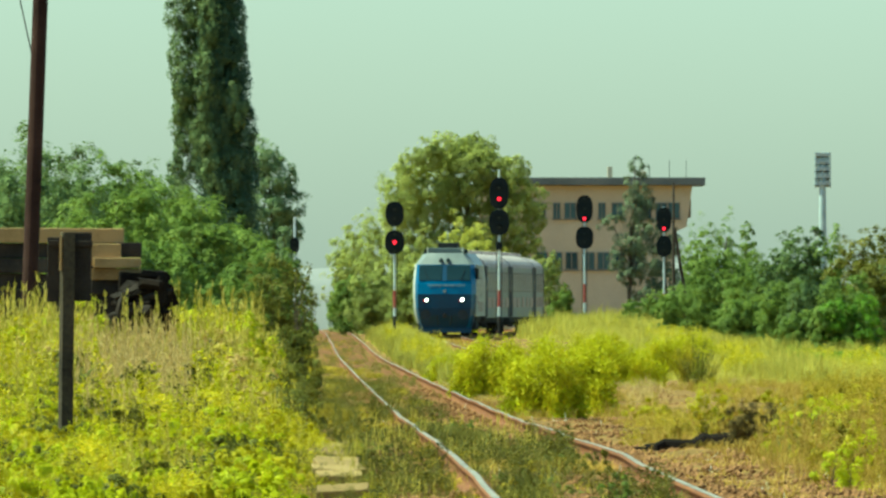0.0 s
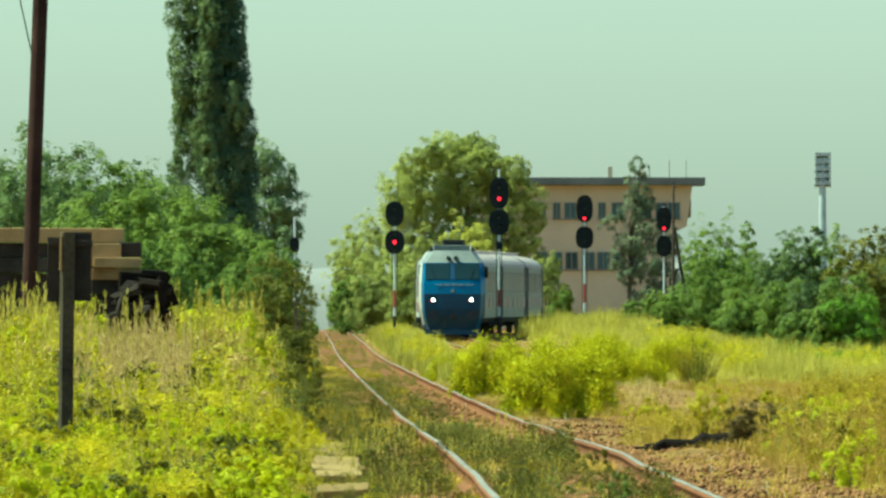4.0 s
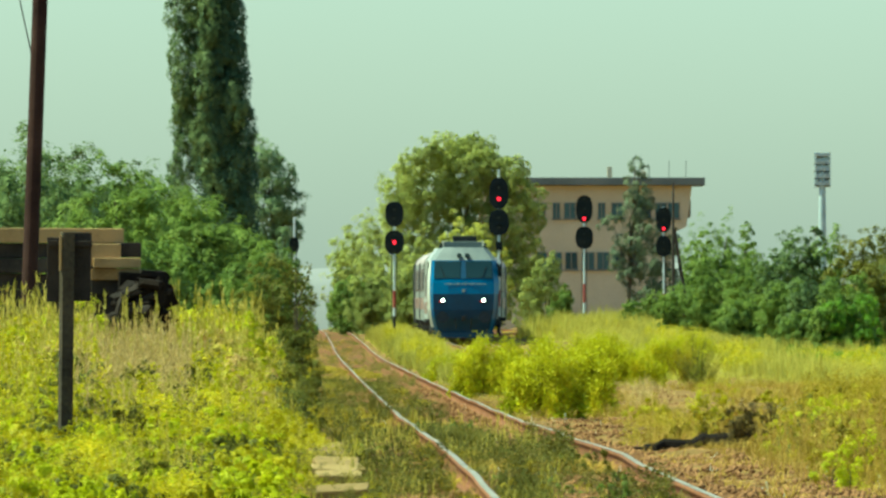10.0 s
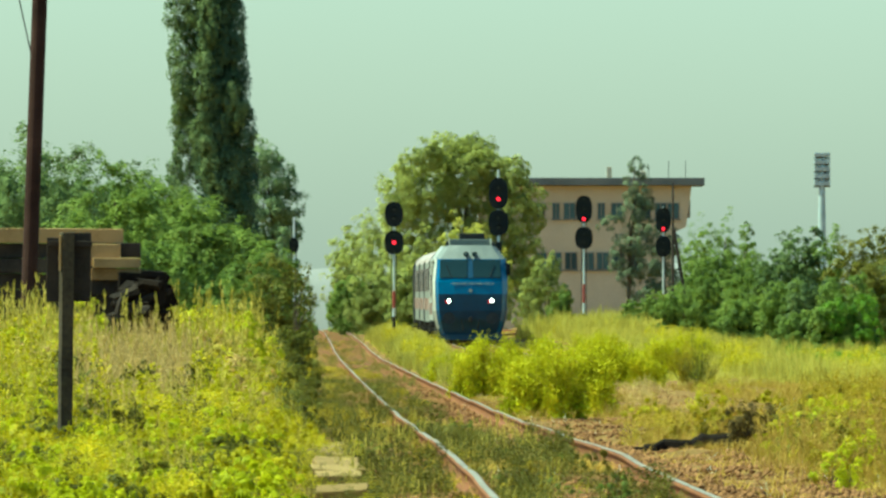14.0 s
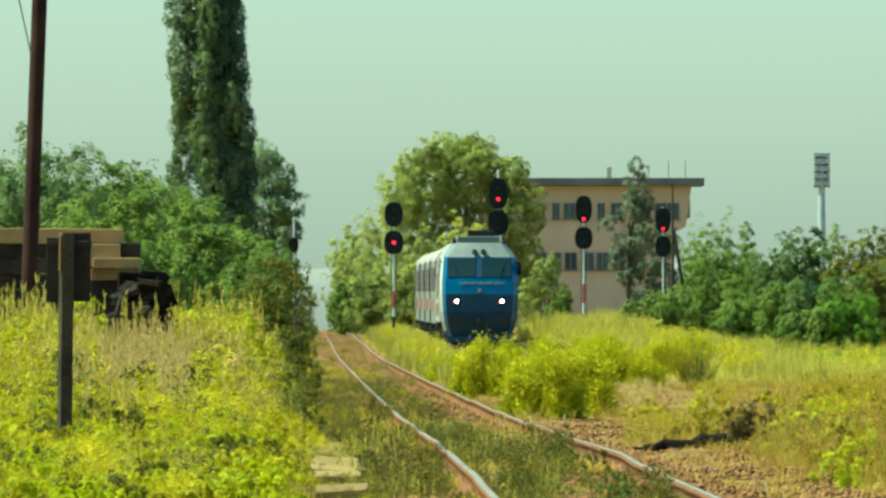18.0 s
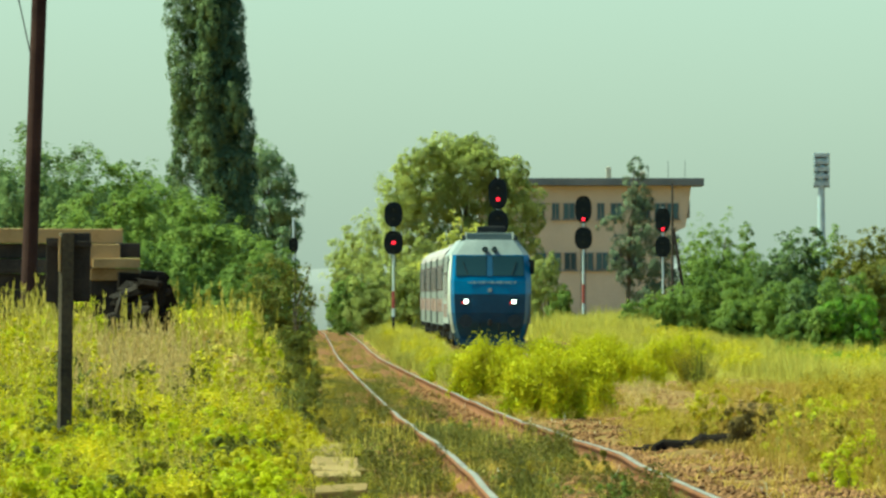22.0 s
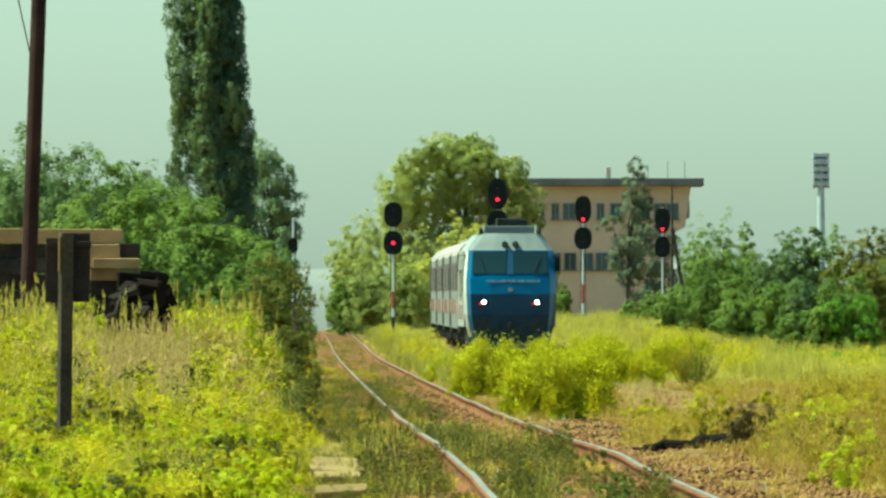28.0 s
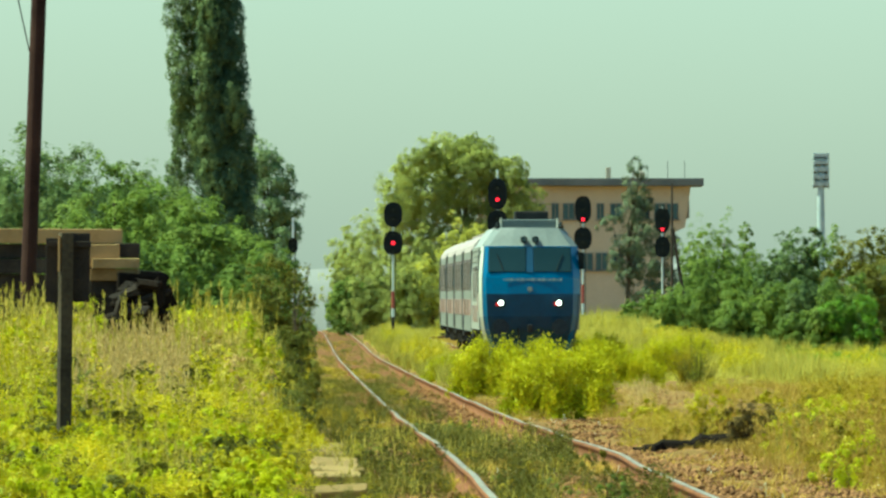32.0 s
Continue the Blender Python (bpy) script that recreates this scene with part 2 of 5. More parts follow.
def sheet(name, verts, faces, mat, parent=None):
    """A mesh from arrays of vertices and of faces with equally many corners."""
    me = bpy.data.meshes.new(name)
    verts, faces = np.asarray(verts, np.float32), np.asarray(faces, np.int32)
    n = faces.shape[1]
    me.vertices.add(len(verts))
    me.vertices.foreach_set("co", verts.ravel())
    me.loops.add(faces.size)
    me.loops.foreach_set("vertex_index", faces.ravel())
    me.polygons.add(len(faces))
    me.polygons.foreach_set("loop_start", np.arange(0, faces.size, n, dtype=np.int32))
    me.update(calc_edges=True)
    me.materials.append(mat)
    ob = new(name, me)
    ob.parent = parent
    return ob


# ---- the lie of the land ----
NEAR_Y = [0, 95, 120, 150, 185, 230, 308, 480, 560, 615, 800, 1090, 5000]
NEAR_DROP = [1.28, 1.27, 1.25, 1.32, 1.41, 1.46, 1.53, 1.62, 1.55, 1.42, 1.17, 1.3, 6.2]
MAIN_Y = [0, 200, 401, 760, 1200, 5000]
MAIN_DROP = [1.28, 1.4, 1.42, 0.95, 1.0, 5.9]


def near_x(y):
    return 2.08 - 0.01036 * y


def near_z(y):
    return EYE[2] - np.interp(y, NEAR_Y, NEAR_DROP)


def main_x(y):
    """The centre of the track that the train comes along: parallel to the near one after a crossover from the next track."""
    u = np.clip((np.asarray(y, float) - 640) / 105, 0, 1)
    return 6.75 - 0.01036 * y + 4.88 * u * u * (3 - 2 * u)


def main_z(y):
    return EYE[2] - np.interp(y, MAIN_Y, MAIN_DROP)


def ground_z(x, y):
    x, y = np.asarray(x, float), np.asarray(y, float)
    u = np.clip((x - near_x(y)) / 4.67, 0, 1)
    z = near_z(y) * (1 - u) + main_z(y) * u - 0.2
    z = z + 0.05 * np.sin(x * 1.7 + y * 0.21) * np.sin(y * 0.13 - x * 0.6)
    left = np.clip((near_x(y) - 1.8 - x) / 3.0, 0, 1) * np.interp(y, [90, 170, 300, 420], [0.0, 0.2, 0.25, 0.0])
    rise = np.clip((x - main_x(y) - 2.4) / 3.0, 0, 1) * np.interp(y, [440, 600, 760, 1400], [0.0, 0.42, 0.55, 0.3])
    mound = 0.3 * np.sin(np.pi * np.clip((x - near_x(y) - 1.2) / 2.0, 0, 1)) * np.interp(y, [430, 520, 690, 760], [0, 1, 1, 0])
    return z + left + rise + mound


def patches(x, y, sx, sy, seed=0):
    """Smooth patchy noise from 0 to 1, with patches of about sx by sy metres."""
    rng = np.random.default_rng(1000 + seed)
    g = rng.uniform(0, 1, (64, 64))
    u, v = np.asarray(x, float) / sx + 500.3, np.asarray(y, float) / sy + 500.7
    i, j = np.floor(u).astype(int), np.floor(v).astype(int)
    a, b = u - i, v - j
    a, b = a * a * (3 - 2 * a), b * b * (3 - 2 * b)
    at = lambda p, q: g[p % 64, q % 64]
    return (at(i, j) * (1 - a) + at(i + 1, j) * a) * (1 - b) + (at(i, j + 1) * (1 - a) + at(i + 1, j + 1) * a) * b


# ---- ground ----
def make_ground():
    ys = np.concatenate([np.linspace(-60, 90, 16), np.linspace(92, 330, 170), np.linspace(334, 820, 130), np.geomspace(840, 4900, 30)])
    xs = np.concatenate([-np.geomspace(2600, 32, 14), np.linspace(-28, 28, 85), np.geomspace(32, 2600, 14)])
    X, Y = np.meshgrid(xs, ys)
    Z = ground_z(X, Y) + 0.03 * np.random.standard_normal(X.shape)
    Z -= 0.05 * (np.abs(X - near_x(Y)) < 1.0)
    v = np.stack([X, Y, Z], -1).reshape(-1, 3)
    nx, ny = len(xs), len(ys)
    i = (np.arange(ny - 1)[:, None] * nx + np.arange(nx - 1)[None, :]).ravel()
    ob = sheet("ground", v, np.stack([i, i + 1, i + 1 + nx, i + nx], -1), M_EARTH)
    tagged(ob, "dry brown earth overgrown with sunlit weeds", "ground", kind="structure")


def rail_run(name, label, fx, fz, ys, side):
    """One rail with web and foot, and its shiny running surface as a part."""
    prof = [(-0.07, -0.17), (0.07, -0.17), (0.07, -0.155), (0.012, -0.13), (0.012, -0.045), (0.036, -0.03), (0.036, 0.0), (-0.036, 0.0), (-0.036, -0.03), (-0.012, -0.045), (-0.012, -0.13), (-0.07, -0.155)]
    ys = np.asarray(ys, float)
    wob = 0.006 * np.sin(ys * 0.21 + side) + 0.003 * np.sin(ys * 0.63 + 2 * side)
    cx, cz = fx(ys) + side * 0.75 + wob, fz(ys) + 0.007 * np.sin(ys * 0.2 + side * 1.3) + 0.003 * np.sin(ys * 0.43)
    v = np.concatenate([np.stack([cx + px, ys, cz + pz], -1)[:, None] for px, pz in prof], 1).reshape(-1, 3)
    k = len(prof)
    a = np.arange(len(ys) - 1)[:, None] * k + np.arange(k)[None, :]
    b = np.arange(len(ys) - 1)[:, None] * k + (np.arange(k)[None, :] + 1) % k
    rail = sheet(name, v, np.stack([a, b, b + k, a + k], -1).reshape(-1, 4), M_RAIL)
    tagged(rail, label, "rail", "rails", "structure")
    w = np.stack([np.stack([cx + d, ys, cz + 0.004], -1) for d in (-0.026, 0.026)], 1).reshape(-1, 3)
    c = np.arange(len(ys) - 1) * 2
    tagged(sheet("running_surface", w, np.stack([c, c + 1, c + 3, c + 2], -1), M_RAILTOP, rail), "rail head worn bright by wheels")


def make_tracks():
    near = np.concatenate([np.arange(60, 300, 1.5), np.arange(300, 1600, 8)])
    for s in (-1, 1):
        rail_run("rail", "rusty steel rail with worn bright head", near_x, near_z, near, s)
    for s in (-1, 1):
        rail_run("rail", "rusty steel rail half buried in grass", main_x, main_z, np.arange(340, 850, 4.0), s)


def make_stones():
    """Loose ballast beside and between the near rails, and on the bare earth."""
    rng = np.random.default_rng(5)
    t = np.array([(1, 0, 0), (-1, 0, 0), (0, 1, 0), (0, -1, 0), (0, 0, 1), (0, 0, -1)], float)
    f = np.array([(0, 2, 4), (2, 1, 4), (1, 3, 4), (3, 0, 4), (2, 0, 5), (1, 2, 5), (3, 1, 5), (0, 3, 5)])
    y = np.concatenate([rng.uniform(92, 360, 11000), rng.uniform(100, 150, 8000), rng.uniform(150, 260, 5000), rng.uniform(235, 430, 3000)])
    off = np.concatenate([rng.normal(0, 1.0, 11000), rng.uniform(1.0, 4.4, 8000), rng.uniform(0.8, 3.4, 5000), 4.67 + rng.normal(0, 0.9, 3000)])
    x = near_x(y) + off
    r = rng.uniform(0.012, 0.045, len(y)) * np.where(off > 1.0, 0.88, 1.0) * rng.uniform(0.7, 1.15, len(y))
    z = np.where(np.abs(off) < 1.4, near_z(y) - 0.165, ground_z(x, y)) + r * 0.3 + 0.01
    d = t[None] * (r[:, None, None] * rng.uniform(0.6, 1.3, (len(y), 6, 1)))
    a = rng.uniform(0, 6.28, len(y))
    ca, sa = np.cos(a)[:, None], np.sin(a)[:, None]
    d = np.stack([d[..., 0] * ca - d[..., 1] * sa, d[..., 0] * sa + d[..., 1] * ca, d[..., 2] * 0.8 + 0.3 * d[..., 0]], -1)
    v = (d + np.stack([x, y, z], -1)[:, None]).reshape(-1, 3)
    faces = (f[None] + 6 * np.arange(len(y))[:, None, None]).reshape(-1, 3)
    tagged(sheet("ballast_stones", v, faces, M_BALLAST), "loose reddish-brown ballast stones along the near track", "stones", kind="stuff")


def make_far_hills():
    """A line of low hills on the horizon, with haze painted into their pale colour."""
    xs = np.linspace(-620, 620, 400)
    top = 13.6 + 1.1 * np.sin(xs * 0.021 + 0.4) + 0.5 * np.sin(xs * 0.07 + 1)
    y = 3400 + 0 * xs
    v = np.concatenate([np.stack([xs, y, 0 * xs - 9], -1), np.stack([xs, y + 9, top * 0.6], -1), np.stack([xs, y + 30, top], -1), np.stack([xs, y + 90, 0 * xs - 9], -1)])
    i = np.arange(399)
    faces = np.concatenate([np.stack([i + k, i + k + 1, i + k + 401, i + k + 400], -1) for k in (0, 400, 800)])
    tagged(sheet("backdrop", v, faces, M_FAR), "hills on the horizon with haze painted into their pale colour", "distant hills", kind="structure")


def make_track_bed():
    """The low ballast bed of the near track."""
    ys = np.concatenate([np.arange(60, 330, 2.0), np.arange(330, 1600, 10)])
    rng = np.random.default_rng(14)
    prof = [(-1.75, -0.3), (-1.3, -0.16), (-0.7, -0.17), (0, -0.15), (0.7, -0.17), (1.3, -0.16), (1.75, -0.3)]
    v = np.stack([np.stack([near_x(ys) + a + rng.normal(0, 0.05, len(ys)), ys, near_z(ys) + b + rng.normal(0, 0.018, len(ys))], -1) for a, b in prof], 1).reshape(-1, 3)
    k = len(prof)
    i = (np.arange(len(ys) - 1)[:, None] * k + np.arange(k - 1)[None, :]).ravel()
    tagged(sheet("track_bed", v, np.stack([i, i + 1, i + 1 + k, i + k], -1), M_BED), "reddish-brown stony bed under the near rails", "track bed", kind="structure")


make_ground()
make_track_bed()
make_tracks()
make_stones()
make_far_hills()


# ---- plants ----
def leaf_cards(p, n, length, width, rng, droop=0.0, face=None):
    """Pointed leaves at points p that grow along the ways n, or that lie facing the ways given."""
    if face is not None:
        n = np.cross(face, rng.normal(size=face.shape))
    n = n / (np.linalg.norm(n, axis=1, keepdims=True) + 1e-9)
    n[:, 2] -= droop
    s = np.cross(n, rng.normal(size=n.shape) if face is None else face)
    s /= np.linalg.norm(s, axis=1, keepdims=True) + 1e-9
    up = np.cross(s, n)
    L, W = length[:, None], width[:, None]
    v = np.stack([p + s * W * 0.5 + up * W * 0.1, p + n * L, p - s * W * 0.5 + up * W * 0.1], 1)
    return v.reshape(-1, 3), np.arange(3 * len(p)).reshape(-1, 3)


def blades(rng, count, height, spread, width):
    """A tuft of bent blades, two faces each."""
    a, b = rng.uniform(0, 6.28, count), rng.uniform(0, 6.28, count)
    h = height * rng.uniform(0.5, 1.0, count)
    base = np.stack([np.cos(a), np.sin(a), 0 * a], -1) * (spread * rng.uniform(0, 1, count))[:, None]
    lean = np.stack([np.cos(b), np.sin(b), 0 * b], -1)
    side = np.stack([-np.sin(b), np.cos(b), 0 * b], -1) * width / 2
    up = np.array([0, 0, 1.0])
    k = rng.uniform(0.1, 0.45, count)[:, None] * h[:, None]
    mid, tip = base + up * h[:, None] * 0.6 + lean * k * 0.4, base + up * h[:, None] + lean * k * 1.2
    v = np.stack([base, mid + side, mid - side, tip], 1).reshape(-1, 3)
    i = 4 * np.arange(count)[:, None]
    return v, np.concatenate([i + [0, 1, 2], i + [2, 1, 3]])


def spears(rng, count, height, spread, width):
    """A tuft of plain pointed blades."""
    a, b = rng.uniform(0, 6.28, count), rng.uniform(0, 6.28, count)
    h = height * rng.uniform(0.5, 1.0, count)
    base = np.stack([np.cos(a), np.sin(a), 0 * a], -1) * (spread * rng.uniform(0, 1, count))[:, None]
    side = np.stack([-np.sin(b), np.cos(b), 0 * b], -1) * width / 2
    tip = base + np.stack([np.cos(b) * h * 0.35, np.sin(b) * h * 0.35, h], -1)
    return np.stack([base + side, base - side, tip], 1).reshape(-1, 3), np.arange(3 * count).reshape(-1, 3)


def weed(rng, leaves, size, spread=0.18):
    """A leafy plant one metre high: stem and leaves in tiers."""
    z = rng.uniform(0.08, 1.0, leaves)
    a = rng.uniform(0, 6.28, leaves)
    reach = spread * (1.1 - 0.8 * z) * rng.uniform(0.2, 1.0, leaves)
    out = np.stack([np.cos(a), np.sin(a), 0 * a], -1)
    p = out * reach[:, None] + np.stack([0 * z, 0 * z, z], -1)
    v, f = leaf_cards(p, out + np.array([0, 0, 0.35]) + rng.normal(0, 0.3, p.shape), size * rng.uniform(0.6, 1.2, leaves), size * 0.5 * rng.uniform(0.7, 1.2, leaves), rng)
    sv, sf = blades(rng, 4, 1.0, spread * 0.5, 0.012)
    return np.concatenate([v, sv]), np.concatenate([f, sf + len(v)])


def plume(rng):
    """A slender stalk with a narrow feathery seed head and a few thin blades."""
    sv, sf = blades(rng, 6, 0.85, 0.07, 0.009)
    k = 34
    z = rng.uniform(0.55, 1.05, k)
    lean = rng.normal(0, 0.08, 2)
    thin = 0.035 * (1.15 - z)
    p = np.stack([lean[0] * z + rng.normal(0, 1, k) * thin, lean[1] * z + rng.normal(0, 1, k) * thin, z], -1)
    v, f = leaf_cards(p, rng.normal(0, 0.28, (k, 3)) + np.array([0, 0, 1.0]), np.full(k, 0.07), np.full(k, 0.014), rng)
    return np.concatenate([sv, v]), np.concatenate([sf, f + len(sv)])


def scatter(name, kinds, x, y, h, mat, label, category, rng, lift=0.0, wide=None):
    """One joined carpet of plants of the given heights, of kind stuff."""
    z = ground_z(x, y) - 0.02 + lift
    pick = rng.integers(0, len(kinds), len(x))
    vs, fs, off = [], [], 0
    for k, (tv, tf) in enumerate(kinds):
        s = np.where(pick == k)[0]
        if not len(s):
            continue
        a = rng.uniform(0, 6.28, len(s))
        ca, sa = np.cos(a)[:, None], np.sin(a)[:, None]
        w = (h[s] ** 0.6 if wide is None else wide[s])[:, None]
        v = np.stack([(tv[None, :, 0] * ca - tv[None, :, 1] * sa) * w + x[s][:, None], (tv[None, :, 0] * sa + tv[None, :, 1] * ca) * w + y[s][:, None], tv[None, :, 2] * h[s][:, None] + z[s][:, None]], -1)
        vs.append(v.reshape(-1, 3))
        fs.append((tf[None] + (off + len(tv) * np.arange(len(s)))[:, None, None]).reshape(-1, 3))
        off += v.shape[0] * v.shape[1]
    return tagged(sheet(name, np.concatenate(vs), np.concatenate(fs), mat), label, category, kind="stuff")


def spread_over(rng, n, y0, y1, lo, hi, power=1.0):
    """Points between y0 and y1 whose x runs from lo(y) to hi(y)."""
    y = y0 + (y1 - y0) * rng.uniform(0, 1, n) ** power
    a, b = lo(y), hi(y)
    x = a + (b - a) * rng.uniform(0, 1, n)
    return x, y


def half(y):
    return 0.0345 * y + 0.3


def bare(x, y):
    """True on the patches of bare earth beside the track."""
    a = ((x - 1.95) / 0.85) ** 2 + ((y - 181) / 22) ** 2 < 1
    b = ((x - 2.65) / 1.0) ** 2 + ((y - 123) / 19) ** 2 < 1
    c = ((x - 2.9) / 0.9) ** 2 + ((y - 232) / 10) ** 2 < 1
    d = (np.abs(x - main_x(y)) < 0.9) & (y > 205) & (y < 330)
    return a | b | c | d


def make_carpets():
    rng = np.random.default_rng(21)
    weeds = [weed(rng, 74, 0.075, 0.22) for _ in range(7)]
    fine = [weed(rng, 48, 0.075, 0.16) for _ in range(7)]
    tufts = [blades(rng, 14, 1.0, 0.14, 0.014) for _ in range(6)]
    broad = [spears(rng, 11, 1.0, 0.25, 0.045) for _ in range(6)]
    plumes = [plume(rng) for _ in range(6)]
    left_edge = lambda y: near_x(y) - 1.45
    gap = lambda x, y: 1 - 0.4 * np.exp(-((x / y + 0.0222) / 0.0035) ** 4) * ((y > 146) & (y < 232))
    rim = lambda x, y: np.clip((near_x(y) - 1.4 - x) / 1.6, 0.25, 1) * gap(x, y)
    rise = lambda y: np.interp(y, [96, 118, 132, 142, 165, 200, 260, 300], [0.42, 0.3, 0.34, 0.75, 1.08, 1.35, 1.6, 1.65])
    # the deep weeds beyond the near rail
    x, y = spread_over(rng, 2600, 100, 150, lambda y: -half(y), left_edge)
    n = patches(x, y, 0.45, 4.0, 1)
    scatter("leafy_weeds", weeds, x, y, rise(y) * rim(x, y) * (0.16 + 1.15 * n) * rng.uniform(0.75, 1.1, len(x)), M_WEED, "yellow-green leafy weeds in full sun", "weeds", rng)
    x, y = spread_over(rng, 4800, 140, 300, lambda y: -half(y), lambda y: near_x(y) - 1.9)
    n = patches(x, y, 0.7, 9.0, 2)
    go = n > 0.32
    x, y, n = x[go], y[go], n[go]
    scatter("tall_weeds", fine, x, y, rise(y) * rim(x, y) * (0.18 + 0.95 * n) * rng.uniform(0.7, 1.1, len(x)), M_WEED, "tall yellow-green weeds along the bank", "weeds", rng)
    x, y = spread_over(rng, 3600, 118, 290, lambda y: -half(y), lambda y: near_x(y) - 1.3)
    n = patches(x, y, 0.6, 8.0, 3)
    go = n > 0.5
    x, y, n = x[go], y[go], n[go]
    scatter("dull_weeds", fine, x, y, rise(y) * rim(x, y) * (0.2 + 0.75 * n), M_DULLWEED, "dull green weeds among the tall grass", "weeds", rng)
    x, y = spread_over(rng, 1700, 146, 300, lambda y: -half(y), lambda y: near_x(y) - 2.2)
    n = patches(x, y, 0.8, 10.0, 4)
    go = n > 0.45
    x, y, n = x[go], y[go], n[go]
    scatter("dry_plumes", plumes, x, y, rise(y) * rim(x, y) * (0.1 + 1.2 * n) * rng.uniform(0.65, 1.1, len(x)), M_SEED, "straw-coloured seed heads above the weeds", "dry grass", rng)
    x, y = spread_over(rng, 3000, 102, 240, lambda y: -half(y), left_edge)
    n = patches(x, y, 0.5, 6.0, 5)
    scatter("meadow_grass", tufts, x, y, rise(y) * rim(x, y) * (0.2 + 0.8 * n), M_GRASS, "sunlit grass between the weeds", "grass", rng)
    x, y = spread_over(rng, 420, 100, 150, lambda y: -half(y), left_edge)
    scatter("small_blossoms", plumes, x, y, rise(y) * rim(x, y) * rng.uniform(0.6, 1.1, len(x)), M_BLOSSOM, "small yellow blossoms on the weeds", "wild flowers", rng)
    x, y = spread_over(rng, 420, 175, 270, lambda y: -half(y), lambda y: near_x(y) - 3.0)
    scatter("tall_fronds", plumes, x, y, rng.uniform(1.1, 1.75, len(x)) * gap(x, y), M_SEED, "tall pale fronds standing over the weeds", "dry grass", rng)
    x, y = spread_over(rng, 600, 102, 150, lambda y: -half(y), left_edge)
    n = patches(x, y, 0.35, 5.0, 15)
    go = n > 0.5
    x, y, n = x[go], y[go], n[go]
    scatter("front_plumes", plumes, x, y, rise(y) * rim(x, y) * (0.5 + 0.8 * n), M_SEED, "straw-coloured grass heads in the near weeds", "dry grass", rng)
    x, y = spread_over(rng, 500, 102, 145, lambda y: -half(y), lambda y: near_x(y) - 1.2)
    n = patches(x, y, 0.3, 4.0, 16)
    go = n > 0.52
    x, y, n = x[go], y[go], n[go]
    scatter("front_dull_weeds", weeds, x, y, rise(y) * rim(x, y) * (0.5 + 0.6 * n), M_DULLWEED, "dull green plants in the near weeds", "weeds", rng)
    x, y = spread_over(rng, 450, 215, 285, lambda y: -half(y), lambda y: near_x(y) - 2.6)
    n = patches(x, y, 0.5, 5.0, 33)
    go = n > 0.6
    x, y, n = x[go], y[go], n[go]
    scatter("ragged_fronds", plumes, x, y, rng.uniform(1.4, 2.1, len(x)) * gap(x, y), M_SEED, "ragged tall fronds along the top of the bank", "dry grass", rng)
    x, y = rng.uniform(-6.1, -4.4, 46), rng.uniform(222, 230.5, 46)
    scatter("stack_fronds", plumes, x, y, rng.uniform(0.7, 1.75, 46), M_SEED, "pale fronds growing up before the old timber", "dry grass", rng)
    # between and beside the rails
    x, y = spread_over(rng, 5200, 98, 420, lambda y: near_x(y) - 1.6, lambda y: near_x(y) + 0.66, 1.4)
    n = patches(x, y, 0.4, 5.0, 6)
    go = (n > 0.56) & ~((x > near_x(y) + 0.0) & (y > 134))
    x, y, n = x[go], y[go], n[go]
    scatter("track_grass", tufts, x, y, 0.04 + 0.5 * (n - 0.5), M_GRASS, "low grass growing between the rails", "grass", rng, wide=np.full(len(x), 0.7))
    x, y = spread_over(rng, 4200, 98, 330, lambda y: near_x(y) - 1.7, lambda y: near_x(y) + 0.66, 1.4)
    n = patches(x, y, 0.4, 6.0, 17)
    go = (n > 0.56) & ~((x > near_x(y) + 0.08) & (y > 145))
    x, y, n = x[go], y[go], n[go]
    scatter("track_tufts", tufts, x, y, 0.05 + 0.6 * (n - 0.5), M_DULLWEED, "dark grass tufts in the track bed", "grass", rng, wide=np.full(len(x), 0.8))
    x, y = spread_over(rng, 3000, 98, 330, lambda y: near_x(y) - 1.7, lambda y: near_x(y) + 0.64, 1.3)
    n = patches(x, y, 0.35, 5.0, 7)
    go = (n > 0.55) & ~((x > near_x(y) + 0.05) & (y > 150))
    x, y, n = x[go], y[go], n[go]
    scatter("track_weeds", fine, x, y, 0.08 + 0.7 * (n - 0.5), M_DULLWEED, "dark low weeds growing through the track bed", "weeds", rng)
    x, y = spread_over(rng, 420, 102, 150, lambda y: near_x(y) - 0.6, lambda y: near_x(y) + 0.6)
    n = patches(x, y, 0.3, 5.0, 20)
    go = n > 0.55
    x, y, n = x[go], y[go], n[go]
    scatter("track_plants", fine, x, y, 0.14 + 0.5 * (n - 0.5), M_DULLWEED, "dark leafy plants between the near rails", "weeds", rng)
    x, y = spread_over(rng, 700, 98, 190, lambda y: near_x(y) - 1.75, lambda y: near_x(y) + 0.6)
    n = patches(x, y, 0.3, 4.0, 35)
    go = n > 0.52
    x, y, n = x[go], y[go], n[go]
    scatter("track_stalks", plumes, x, y, 0.12 + 0.55 * (n - 0.48), M_SEED, "thin pale stalks standing in the track bed", "dry grass", rng)
    x, y = spread_over(rng, 420, 118, 127, lambda y: near_x(y) - 0.6, lambda y: near_x(y) + 0.64)
    scatter("yellow_track_grass", tufts, x, y, rng.uniform(0.08, 0.2, len(x)), M_DRY, "yellowed grass across the track bed", "dry grass", rng, wide=np.full(len(x), 0.7))
    x, y = spread_over(rng, 900, 138, 212, lambda y: -0.0275 * y, lambda y: -0.0185 * y)
